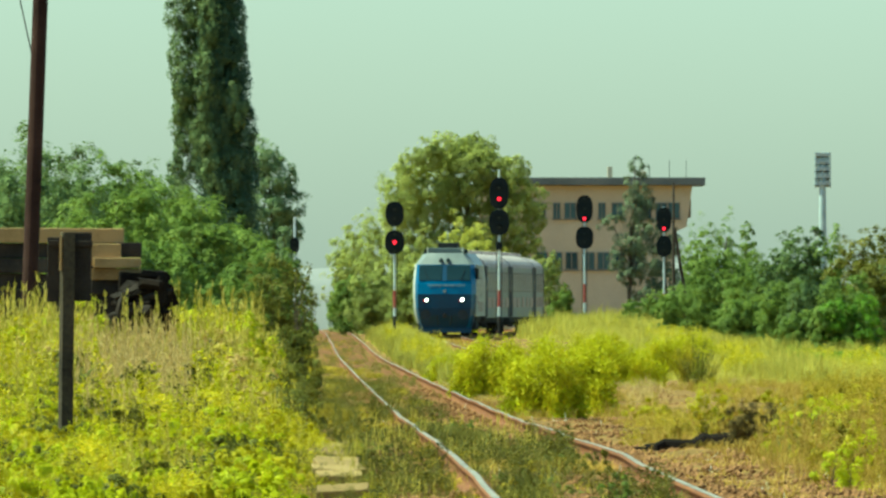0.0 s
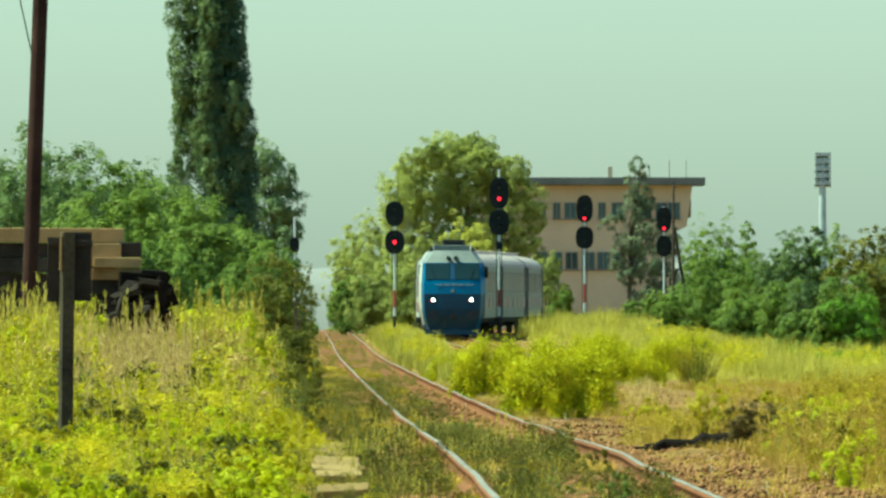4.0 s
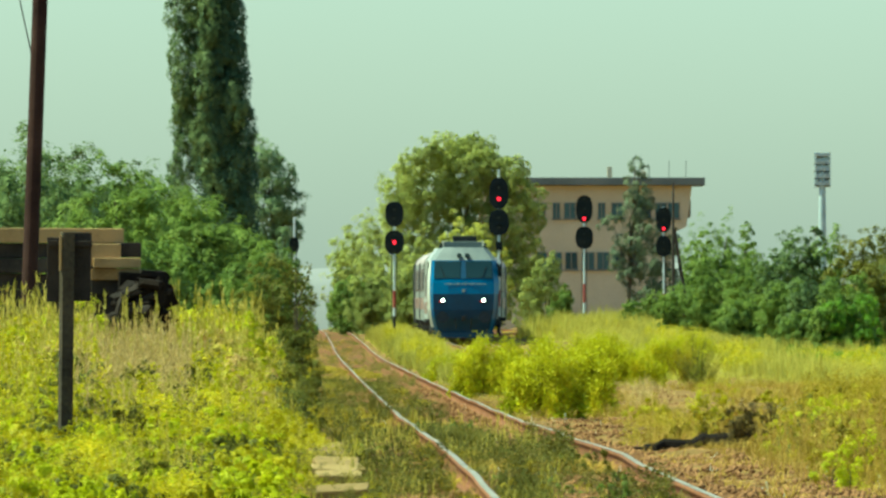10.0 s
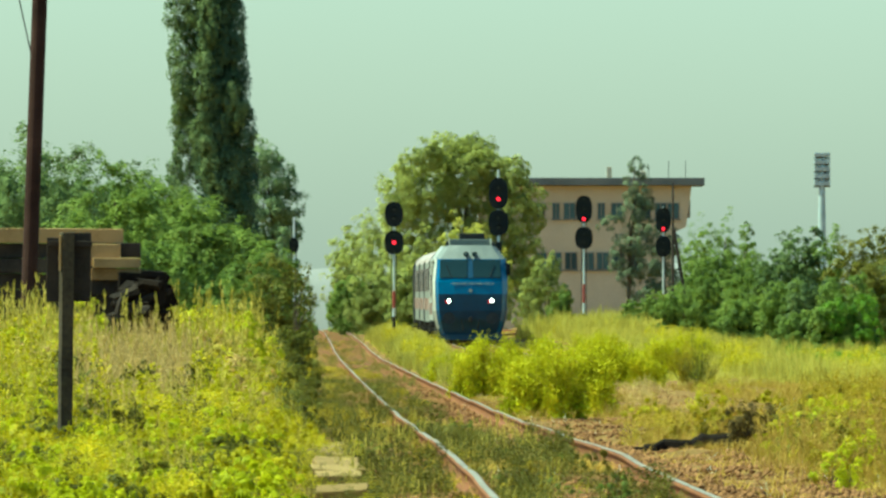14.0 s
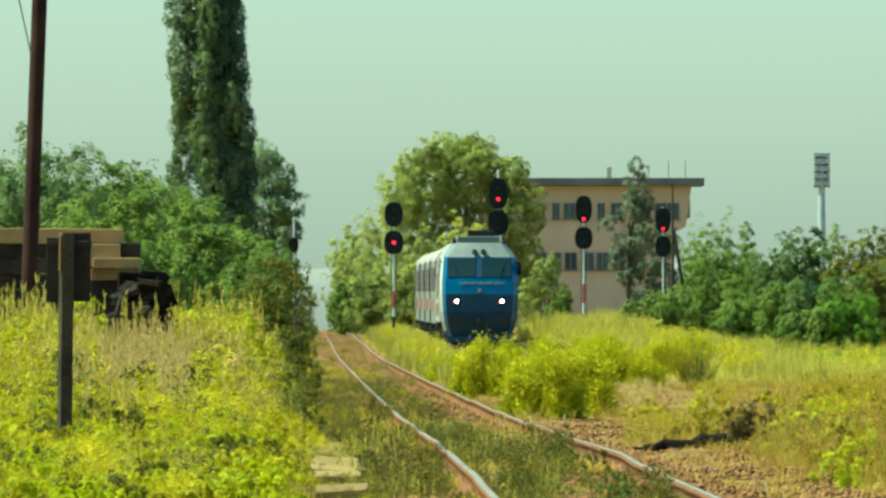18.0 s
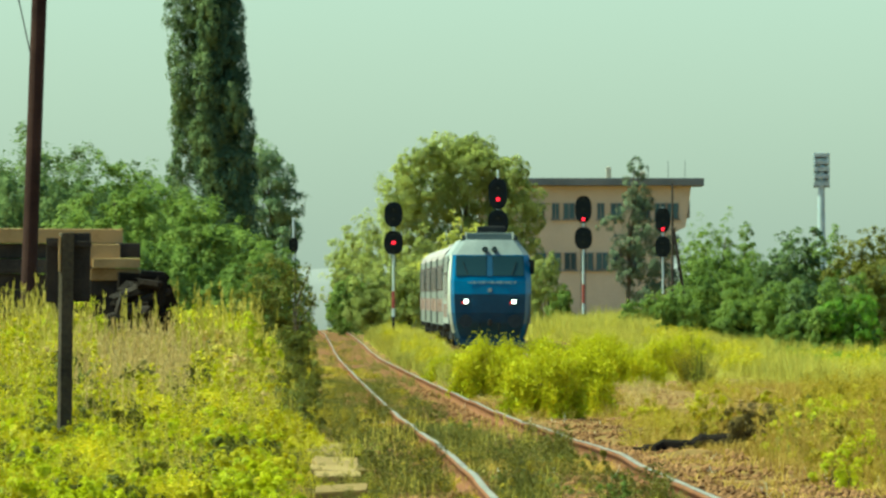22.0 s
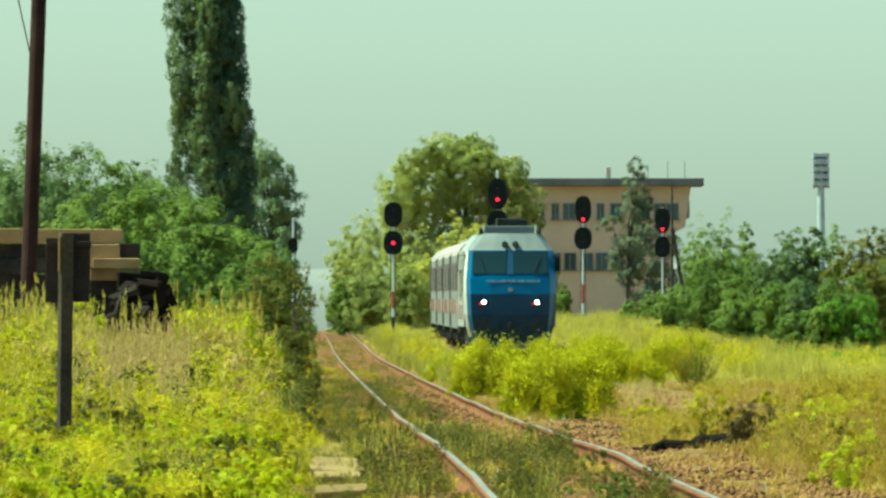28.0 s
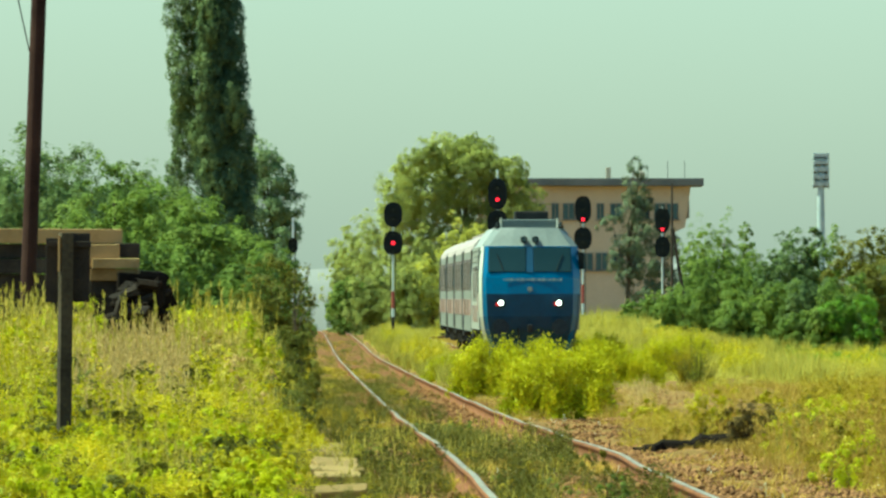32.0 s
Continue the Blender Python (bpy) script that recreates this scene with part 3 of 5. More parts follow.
    scatter("tan_plumes", plumes, x, y, np.interp(y, [138, 212], [0.6, 1.1]) * rng.uniform(0.7, 1.3, len(x)), M_TAN, "tan dry seed heads in the bank", "dry grass", rng)
    x, y = spread_over(rng, 620, 98, 140, lambda y: near_x(y) - 2.6, lambda y: near_x(y) - 1.0)
    scatter("slab_weeds", fine, x, y, rng.uniform(0.05, 0.2, len(x)), M_DULLWEED, "dull weeds crowding round the duct lids", "weeds", rng)
    # the verge beyond the far rail
    x, y = spread_over(rng, 9000, 112, 300, lambda y: near_x(y) + 1.0, half)
    n = patches(x, y, 0.8, 7.0, 8)
    go = (n > 0.36) & ~bare(x, y)
    x, y, n = x[go], y[go], n[go]
    scatter("verge_grass", tufts, x, y, 0.06 + 0.4 * (n - 0.3) * rng.uniform(0.5, 1.2, len(x)), M_DRY, "dry yellowed grass beside the track", "dry grass", rng)
    x, y = spread_over(rng, 4500, 116, 300, lambda y: near_x(y) + 1.6, half)
    n = patches(x, y, 0.6, 7.0, 9) + 0.25 * (x > 0.0265 * y)
    go = (n > 0.52) & ~bare(x, y)
    x, y, n = x[go], y[go], n[go]
    scatter("verge_weeds", fine, x, y, 0.1 + 0.6 * (n - 0.45) * rng.uniform(0.5, 1.2, len(x)), M_GRASS, "olive weeds on the open verge", "weeds", rng)
    x, y = spread_over(rng, 3000, 118, 290, lambda y: near_x(y) + 1.8, half)
    n = patches(x, y, 0.55, 8.0, 19)
    go = (n > 0.58) & ~bare(x, y)
    x, y, n = x[go], y[go], n[go]
    scatter("golden_tufts", tufts, x, y, 0.12 + 0.75 * (n - 0.55), M_DRY, "tall golden tufts of dry grass on the verge", "dry grass", rng)
    x, y = spread_over(rng, 1500, 114, 160, lambda y: 0.019 * y, half)
    go = x / y > 0.021 + 0.013 * patches(x, y, 0.4, 6.0, 18)
    x, y = x[go], y[go]
    scatter("verge_plumes", plumes, x, y, rng.uniform(0.25, 0.55, len(x)), M_DRY, "pale seed heads on the verge", "dry grass", rng)
    x, y = spread_over(rng, 13500, 290, 700, lambda y: near_x(y) + 1.2, lambda y: half(y) + 1, 0.9)
    n = patches(x, y, 1.5, 22.0, 10)
    go = (np.abs(x - main_x(y)) > 1.7) & ~((x > main_x(y)) & (x < main_x(y) + 3.4) & (y > 360) & (n < 0.75))
    x, y, n = x[go], y[go], n[go]
    beside = np.where((x > main_x(y)) & (x < main_x(y) + 4.2), 0.42, 1.0)
    scatter("field_grass", broad, x, y, (0.22 + 0.75 * n * rng.uniform(0.6, 1.1, len(x))) * beside, M_FIELD, "yellow-green grass over the station field", "grass", rng)
    x, y = spread_over(rng, 6500, 280, 640, lambda y: near_x(y) + 1.3, lambda y: half(y) + 1, 0.9)
    n = patches(x, y, 1.3, 20.0, 11)
    go = ((x < main_x(y) - 1.8) | (x > main_x(y) + 4.2)) & (n > 0.5)
    x, y, n = x[go], y[go], n[go]
    scatter("field_weeds", fine, x, y, 0.2 + 0.9 * (n - 0.45) * rng.uniform(0.7, 1.1, len(x)), M_FIELD, "bright yellow-green weeds over the station field", "weeds", rng)
    x, y = spread_over(rng, 2400, 230, 720, lambda y: near_x(y) - 1.7, lambda y: near_x(y) + 1.2)
    n = patches(x, y, 0.25, 6.0, 12)
    go = (n > 0.3) & (x < near_x(y) + 0.05 - 0.3 * (n < 0.5))
    x, y, n = x[go], y[go], n[go]
    scatter("far_track_grass", broad, x, y, 0.05 + 0.22 * (n - 0.3), M_DRY, "thin grass on the far track bed", "grass", rng)
    x, y = spread_over(rng, 4200, 225, 700, lambda y: near_x(y) - 1.7, lambda y: near_x(y) + 0.62)
    n = patches(x, y, 0.22, 7.0, 51)
    go = (n > 0.34) & ((x < near_x(y) + 0.05) | (n > 0.72))
    x, y, n = x[go], y[go], n[go]
    scatter("far_track_weeds", fine, x, y, 0.05 + 0.3 * (n - 0.34), M_OLIVE, "dull olive weeds on the far track bed", "weeds", rng)
    x, y = spread_over(rng, 1500, 380, 900, lambda y: near_x(y) - 1.7, lambda y: near_x(y) + 1.2)
    scatter("far_track_tufts", broad, x, y, rng.uniform(0.04, 0.16, len(x)), M_OLIVE, "olive tufts on the far end of the track bed", "grass", rng)
    x, y = spread_over(rng, 3400, 340, 800, lambda y: main_x(y) - 1.8, lambda y: main_x(y) + 1.9)
    scatter("main_track_grass", broad, x, y, rng.uniform(0.05, 0.17, len(x)), M_DRY, "grass grown over the main track", "grass", rng, lift=0.05)
    x, y = spread_over(rng, 3800, 330, 660, lambda y: main_x(y) + 4.4, lambda y: half(y) + 1)
    n = patches(x, y, 1.1, 24.0, 13)
    go = n > 0.55
    x, y, n = x[go], y[go], n[go]
    scatter("tall_field_weeds", fine, x, y, 0.25 + 1.3 * (n - 0.45) * rng.uniform(0.7, 1.1, len(x)), M_WEED, "clumps of tall yellow weeds in the field", "weeds", rng, wide=np.full(len(x), 1.2))
    x, y = spread_over(rng, 3000, 430, 720, lambda y: near_x(y) + 1.3, lambda y: main_x(y) - 1.75)
    n = patches(x, y, 0.8, 14.0, 43)
    scatter("bank_weeds", broad, x, y, 0.15 + 0.85 * n * rng.uniform(0.5, 1.1, len(x)), M_FIELD, "tall yellow grass between the two tracks", "grass", rng)
    x, y = spread_over(rng, 700, 400, 700, lambda y: near_x(y) + 1.4, lambda y: main_x(y) - 1.8)
    n = patches(x, y, 0.8, 14.0, 44)
    go = n > 0.5
    x, y, n = x[go], y[go], n[go]
    scatter("bank_clumps", fine, x, y, 0.3 + 1.3 * (n - 0.4), M_WEED, "yellow-green weed clumps between the two tracks", "weeds", rng)
    x, y = spread_over(rng, 900, 265, 560, lambda y: near_x(y) + 1.1, lambda y: main_x(y) - 1.6)
    n = patches(x, y, 0.6, 16.0, 61)
    go = n > 0.45
    x, y, n = x[go], y[go], n[go]
    scatter("olive_bank_weeds", fine, x, y, 0.15 + 0.9 * (n - 0.4), M_OLIVE, "dull olive weeds between the two tracks", "weeds", rng)
    x, y = spread_over(rng, 900, 235, 330, lambda y: near_x(y) + 1.1, lambda y: main_x(y) + 0.5)
    n = patches(x, y, 0.6, 9.0, 62)
    go = n > 0.4
    x, y, n = x[go], y[go], n[go]
    scatter("brown_bank_grass", tufts, x, y, 0.1 + 0.6 * (n - 0.4), M_TAN, "brown dry grass between the two tracks", "dry grass", rng)
    x, y = spread_over(rng, 1100, 340, 455, lambda y: 0.0235 * y, lambda y: half(y) + 0.5)
    n = patches(x, y, 0.9, 14.0, 63)
    go = n > 0.4
    x, y, n = x[go], y[go], n[go]
    scatter("thicket_edge_weeds", fine, x, y, 0.15 + 1.0 * (n - 0.4), M_LEAFBRIGHT, "fresh green weeds along the thicket's edge", "weeds", rng, wide=np.full(len(x), 1.1))
    x, y = spread_over(rng, 2600, 610, 750, lambda y: main_x(y) + 3.4, lambda y: half(y) + 1)
    n = patches(x, y, 1.6, 24.0, 41)
    scatter("far_tall_grass", broad, x, y, 0.6 + 0.95 * n * rng.uniform(0.6, 1.1, len(x)), M_FIELD, "tall hazy grass before the signal building", "grass", rng)
    x, y = spread_over(rng, 110, 104, 230, lambda y: near_x(y) - 1.6, half, 1.3)
    scatter("white_blossoms", plumes, x, y, rng.uniform(0.06, 0.15, len(x)), M_WHITEFL, "scattered tiny white blossoms beside the rails", "wild flowers", rng, wide=np.full(len(x), 0.4))
    x, y = spread_over(rng, 150, 112, 160, lambda y: 0.026 * y, half)
    specks = []
    for _ in range(4):
        p = np.stack([rng.normal(0, 0.02, 7), rng.normal(0, 0.02, 7), rng.uniform(0.9, 1.0, 7)], -1)
        specks.append(leaf_cards(p, rng.normal(0, 1, p.shape), np.full(7, 0.03), np.full(7, 0.02), rng))
    scatter("pale_umbels", specks, x, y, rng.uniform(0.2, 0.55, len(x)), M_SEED, "pale flower specks on the verge plants", "wild flowers", rng, wide=np.ones(len(x)))
    x, y = spread_over(rng, 4000, 300, 1000, lambda y: -half(y), lambda y: near_x(y) - 1.8)
    scatter("bank_grass", broad, x, y, rng.uniform(0.4, 0.9, len(x)), M_GRASS, "grass along the overgrown bank", "grass", rng)


def crown_mesh(name, lumps, count, leaf, mat, parent, rng, droop=0.0, tilt=0.25, stretch=1.0, grain=1.0):
    """A crown in three scales: uneven lumps (x, y, z, rx, ry, rz), tufts thrown over them, and leaves on the tufts."""
    lumps = np.asarray(lumps, float)
    wgt = (lumps[:, 3] * lumps[:, 4] * lumps[:, 5]) ** 0.66
    leaf = leaf * 0.6
    per = 46
    n = max(int(count * 2.6 / per), 12)
    pick = rng.choice(len(lumps), n, p=wgt / wgt.sum())
    d = rng.normal(size=(n, 3))
    d /= np.linalg.norm(d, axis=1, keepdims=True)
    r = rng.uniform(0.5, 1.0, n) ** 0.5 * (1 + 0.16 * np.sin(d[:, 0] * 5 + pick) * np.sin(d[:, 2] * 6 + pick * 2) + 0.09 * rng.normal(size=n))
    p = lumps[pick, :3] + d * r[:, None] * lumps[pick, 3:]
    size = (grain * 0.2 * lumps[pick, 3:].min(1) * rng.uniform(0.6, 1.7, n) + leaf * 0.6)
    e = rng.normal(size=(n, per, 3)) + 0.75 * d[:, None] + np.array([0, 0, 0.35])
    e /= np.linalg.norm(e, axis=2, keepdims=True)
    q = p[:, None] + e * (size[:, None, None] * rng.uniform(0.55, 1.1, (n, per, 1))) * np.array([1, 1, stretch])
    q[..., 2] = np.maximum(q[..., 2], 0.05)
    way = (0.55 * e + 0.7 * d[:, None] + rng.normal(0, 0.26, (n, per, 3)) + np.array([0, 0, tilt * 0.5])).reshape(-1, 3)
    k = leaf * rng.uniform(0.55, 1.3, n * per)
    v, f = leaf_cards(q.reshape(-1, 3), way, k * 1.25, k * 0.85, rng, droop, face=way)
    return sheet(name, v, f, mat, parent)


def limb(bm, a, b, r, r2, rng, steps=4, seg=7):
    """A bent tapering branch, one closed tube."""
    a, b = Vector(a), Vector(b)
    q = (b - a).to_track_quat("Z", "Y")
    rings = []
    for i in range(steps + 1):
        c = a.lerp(b, i / steps) + Vector(rng.normal(0, min((b - a).length * 0.025, 0.12), 3)) * (0 < i < steps)
        k = r + (r2 - r) * i / steps
        rings.append([bm.verts.new(c + q @ Vector((math.cos(j * math.tau / seg) * k, math.sin(j * math.tau / seg) * k, 0))) for j in range(seg)])
    for lo, hi in zip(rings, rings[1:]):
        for j in range(seg):
            bm.faces.new((lo[j], lo[(j + 1) % seg], hi[(j + 1) % seg], hi[j]))
    bm.faces.new(rings[0][::-1])
    bm.faces.new(rings[-1])
    return bm


def tree(name, label, category, x, y, lumps, count, leaf, mat, seed, trunk=0.16, droop=0.0, group="", tilt=0.9, bare=0.25, grain=1.0):
    """A tree or shrub rooted at x, y; lumps are given from its foot."""
    rng = np.random.default_rng(seed)
    ob = thing(name, label, category, pose(x, y, float(ground_z(x, y)) - 0.05), group)
    lumps = np.asarray(lumps, float)
    top = lumps[:, 2].max()
    bm = bmesh.new()
    mid = Vector((lumps[:, 0].mean() * 0.3, 0, top * 0.55))
    limb(bm, (0, 0, 0), (lumps[lumps[:, 2].argmax(), 0] * 0.6, 0, top), trunk, trunk * 0.2, rng, 6)
    part("trunk", bm, M_BARK, ob)
    for lx, ly, lz, rx, ry, rz in lumps[:7]:
        start = Vector((0, 0, min(lz, top) * bare)).lerp(mid, 0.3)
        part("limb", limb(bmesh.new(), start, (lx, ly, lz), trunk * 0.45, trunk * 0.1, rng), M_BARK, ob)
    crown_mesh("crown", lumps, count, leaf, mat, ob, rng, droop, tilt, grain=grain)
    return ob


def poplar(x, y, height, seed):
    """A tall columnar poplar: a dense core coloured dark as shade and, on its sunny side, steep separate branches like
    flames, coloured lighter as sunlit.
    """
    rng = np.random.default_rng(seed)
    ob = thing("poplar", "tall columnar poplar with painted dark shade core and sunlit branches", "tree", pose(x, y, float(ground_z(x, y)) - 0.05))
    lean = lambda z: -0.045 * (z - 6)
    part("trunk", limb(bmesh.new(), (0, 0, 0), (lean(height), 0, height * 0.95), 0.42, 0.05, rng, 8), M_BARK, ob)
    core = []
    for i in range(60):
        z = 2.0 + (height - 4) * (i / 59) ** 0.95
        w = np.interp(z, [0, 4, 9, 16, 22, height], [1.3, 1.7, 1.8, 1.5, 1.1, 0.25])
        a = i * 2.4
        core.append((lean(z) + math.cos(a) * w * 0.5, math.sin(a) * w * 0.5, z, w * 0.5, w * 0.5, 2.0))
    crown_mesh("crown", core, 62000, 0.2, M_LEAFPOPSHADE, ob, rng, tilt=0.1, stretch=2.2, grain=1.0)
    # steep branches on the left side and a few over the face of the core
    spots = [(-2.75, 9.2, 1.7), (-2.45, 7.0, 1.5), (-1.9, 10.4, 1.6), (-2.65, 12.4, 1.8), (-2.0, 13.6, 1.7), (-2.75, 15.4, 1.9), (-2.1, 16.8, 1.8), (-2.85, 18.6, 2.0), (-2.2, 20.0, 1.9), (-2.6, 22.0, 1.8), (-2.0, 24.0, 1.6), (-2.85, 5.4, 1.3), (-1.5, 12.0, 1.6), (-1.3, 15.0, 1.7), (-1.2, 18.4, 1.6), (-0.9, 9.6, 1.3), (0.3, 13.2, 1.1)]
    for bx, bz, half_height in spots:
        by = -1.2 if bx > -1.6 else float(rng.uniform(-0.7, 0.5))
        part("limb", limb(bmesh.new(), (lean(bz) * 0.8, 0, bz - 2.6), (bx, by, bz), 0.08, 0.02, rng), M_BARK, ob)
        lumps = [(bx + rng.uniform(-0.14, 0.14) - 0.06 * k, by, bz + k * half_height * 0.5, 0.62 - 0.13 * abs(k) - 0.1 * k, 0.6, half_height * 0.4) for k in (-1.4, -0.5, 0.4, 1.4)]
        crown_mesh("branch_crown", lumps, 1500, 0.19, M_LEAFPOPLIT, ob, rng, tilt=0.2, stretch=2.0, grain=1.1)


def lobes(rng, n, w, d, h, low=0.25, size=0.36):
    """Uneven lumps that fill a crown of width w, depth d and height h."""
    out = []
    for i in range(n):
        z = h * (low + (1 - low) * (i + 0.5) / n * 0.86)
        k = math.sin(math.pi * min(1, 0.18 + 0.8 * (z / h)) ** 1.3) ** 0.6
        a = i * 2.4 + rng.uniform(-0.5, 0.5)
        r = rng.uniform(0.3, 0.62)
        s = size * rng.uniform(0.75, 1.2)
        out.append((math.cos(a) * w * 0.5 * r * k * 1.25, math.sin(a) * d * 0.5 * r, z, w * 0.5 * s * 1.5 * max(k, 0.5), d * 0.5 * s * 1.5, h * s * 0.6))
    return out


def shrub(label, x, y, w, h, mat, seed, leaf=0.09, count=5000, name="shrub", category="bush", low=0.2, n=9, group="", size=0.36):
    rng = np.random.default_rng(seed)
    return tree(name, label, category, x, y, lobes(rng, n, w, w * 0.8, h, low, size), count, leaf, mat, seed, trunk=0.03 + 0.012 * h if h > 1.9 else 0.009 * h, group=group)


def make_trees():
    poplar(-12.0, 760, 30, 3)
    rng = np.random.default_rng(4)
    mass = []
    for i in range(96):
        z = 2.0 + 10.3 * ((i + 0.5) / 96) ** 0.8
        lo = float(np.interp(z, [0, 4, 8, 10.2, 11.4, 12.6], [-3.6, -4.9, -5.9, -5.7, -4.2, -2.0]))
        hi = float(np.interp(z, [0, 4, 8, 10.2, 11.4, 12.6], [3.6, 5.2, 5.7, 4.9, 3.4, 1.6]))
        u = (i * 0.618) % 1.0
        r = float(rng.uniform(0.6, 1.05))
        mass.append((lo + r + (hi - lo - 2 * r) * u, float(rng.uniform(-2.2, 0.6)), z - 0.3 * r, r, r, r * float(rng.uniform(0.7, 1.1))))
    tree("willow", "broad rounded willow in sunlit yellow-green leaf", "tree", 1.4, 870, mass, 44000, 0.2, M_LEAFLIGHT, 31, trunk=0.35, droop=0.35, tilt=0.9, grain=1.25)
    for i, (x, y, w, h) in enumerate(((1.3, 842, 3.2, 6.9), (2.9, 840, 3.0, 5.8), (-0.6, 838, 2.6, 4.6))):
        shrub("bright yellow-green tree standing before the willow", x, y, w, h, M_LEAFGOLD, 1039 + i, 0.19, 5200, "tree", "tree", 0.1, 13, size=0.44)
    for i, (x, y, w, h, m) in enumerate([(-4.2, 900, 3.6, 8.3, M_LEAFLIGHT), (-5.8, 930, 3.0, 7.8, M_LEAFLIGHT), (-3.0, 890, 3.0, 6.0, M_LEAFLIGHT), (-1.2, 860, 3.2, 6.6, M_LEAFLIGHT), (-7.2, 1010, 2.8, 7.3, M_LEAFLIGHT), (-8.8, 1150, 1.7, 4.2, M_LEAFDARK), (-8.0, 1080, 2.0, 5.6, M_LEAF), (-4.4, 845, 2.6, 3.6, M_LEAFLIGHT), (-2.2, 835, 2.8, 3.8, M_LEAFLIGHT), (-5.9, 870, 2.2, 3.6, M_LEAF), (-0.3, 850, 2.4, 4.4, M_LEAFLIGHT)]):
        shrub("yellow-green roadside tree beyond the signals", x, y, w, h, m, 40 + i, 0.2, 4800, "tree", "tree", 0.1, 11, size=0.44)
    tree("tree", "rounded pale green tree behind the poplar", "tree", -10.05, 800, [(-0.7, 0, 10.6, 1.0, 1, 1.2), (0.1, 0, 9.4, 1.2, 1, 1.2), (0.7, 0, 7.8, 1.1, 1, 1.1), (-0.5, 0, 7.4, 1.3, 1, 1.3), (0.9, 0, 6.3, 0.8, 0.8, 0.8), (-0.6, 0, 5.2, 1.3, 1, 1.3), (0.3, 0, 4.2, 1.1, 1, 1.1)], 8000, 0.22, M_LEAFPALE, 61, trunk=0.16)
    shrub("slender tree at the end of the hedge", -9.15, 790, 1.5, 6.4, M_LEAFPALE, 62, 0.2, 2600, "tree", "tree", 0.3, 7)
    # hedge of trees on the left
    for i, (x, y, w, h, m) in enumerate([(-12.2, 372, 3.6, 5.8, M_LEAFDARK), (-10.6, 366, 3.4, 6.0, M_LEAFDARK), (-9.4, 380, 3.2, 6.2, M_LEAFDARK), (-11.4, 410, 3.8, 6.2, M_LEAFDARK), (-8.9, 412, 3.4, 6.0, M_LEAFDARK), (-12.9, 385, 3.4, 5.9, M_LEAFDARK), (-8.4, 362, 2.8, 5.6, M_LEAF), (-7.4, 372, 2.8, 4.8, M_LEAF), (-6.6, 360, 2.4, 4.4, M_LEAF), (-5.9, 378, 2.0, 4.0, M_LEAF), (-9.0, 340, 3.0, 3.8, M_LEAF), (-7.2, 335, 2.6, 3.4, M_LEAF), (-11.2, 345, 2.8, 4.0, M_LEAFDARK), (-12.4, 402, 4.0, 5.4, M_LEAFDARK), (-10.2, 405, 3.8, 6.5, M_LEAFDARK), (-8.2, 400, 3.2, 5.4, M_LEAF), (-5.1, 392, 2.3, 3.5, M_LEAF), (-6.4, 398, 2.7, 4.6, M_LEAF), (-5.6, 322, 2.0, 2.7, M_LEAF), (-6.9, 318, 2.2, 2.9, M_LEAF), (-4.8, 332, 1.8, 2.5, M_LEAF)]):
        shrub("dense green tree in the hedge behind the weeds", x, y, w, h, m, 70 + i, 0.165, 6200, "hedge_tree", "tree", 0.1, 13, "hedge trees", 0.4)
    for i, (x, y, w, h) in enumerate(((-13.5, 425, 3.0, 6.1), (-12.3, 428, 3.0, 6.3), (-11.2, 430, 2.8, 5.9), (-10.3, 426, 2.4, 5.7), (-9.3, 430, 2.4, 5.1), (-14.2, 415, 3.0, 5.8))):
        shrub("dense dark green tree at the back of the hedge", x, y, w, h, M_LEAFDARK, 900 + i, 0.165, 8200, "hedge_tree", "tree", 0.1, 15, "hedge trees", 0.42)
    shrub("dark olive bush close beside the track", -3.4, 268, 1.45, 2.7, M_OLIVE, 91, 0.075, 6500, low=0.1, n=11, size=0.42)
    shrub("small dark bush at the foot of the bank", -2.86, 262, 0.9, 1.5, M_OLIVE, 92, 0.06, 2800, low=0.1)
    for i, (x, y, w, h) in enumerate(((-2.45, 236, 0.7, 0.8), (-2.75, 232, 0.8, 1.0), (-2.3, 222, 0.5, 0.55), (-3.2, 240, 0.9, 1.25))):
        shrub("dull olive bush on the slope above the rail", x, y, w, h, M_OLIVE, 94 + i, 0.05, 1800, low=0.05, n=10, size=0.42)
    sapling()
    shrub("green bush at the edge of the weeds", -4.3, 300, 1.7, 3.0, M_LEAF, 93, 0.08, 4500, low=0.1)
    # right-hand side: a round tree, a gap, then the denser thicket
    L, D, O = M_LEAF, M_LEAFDARK, M_OLIVE
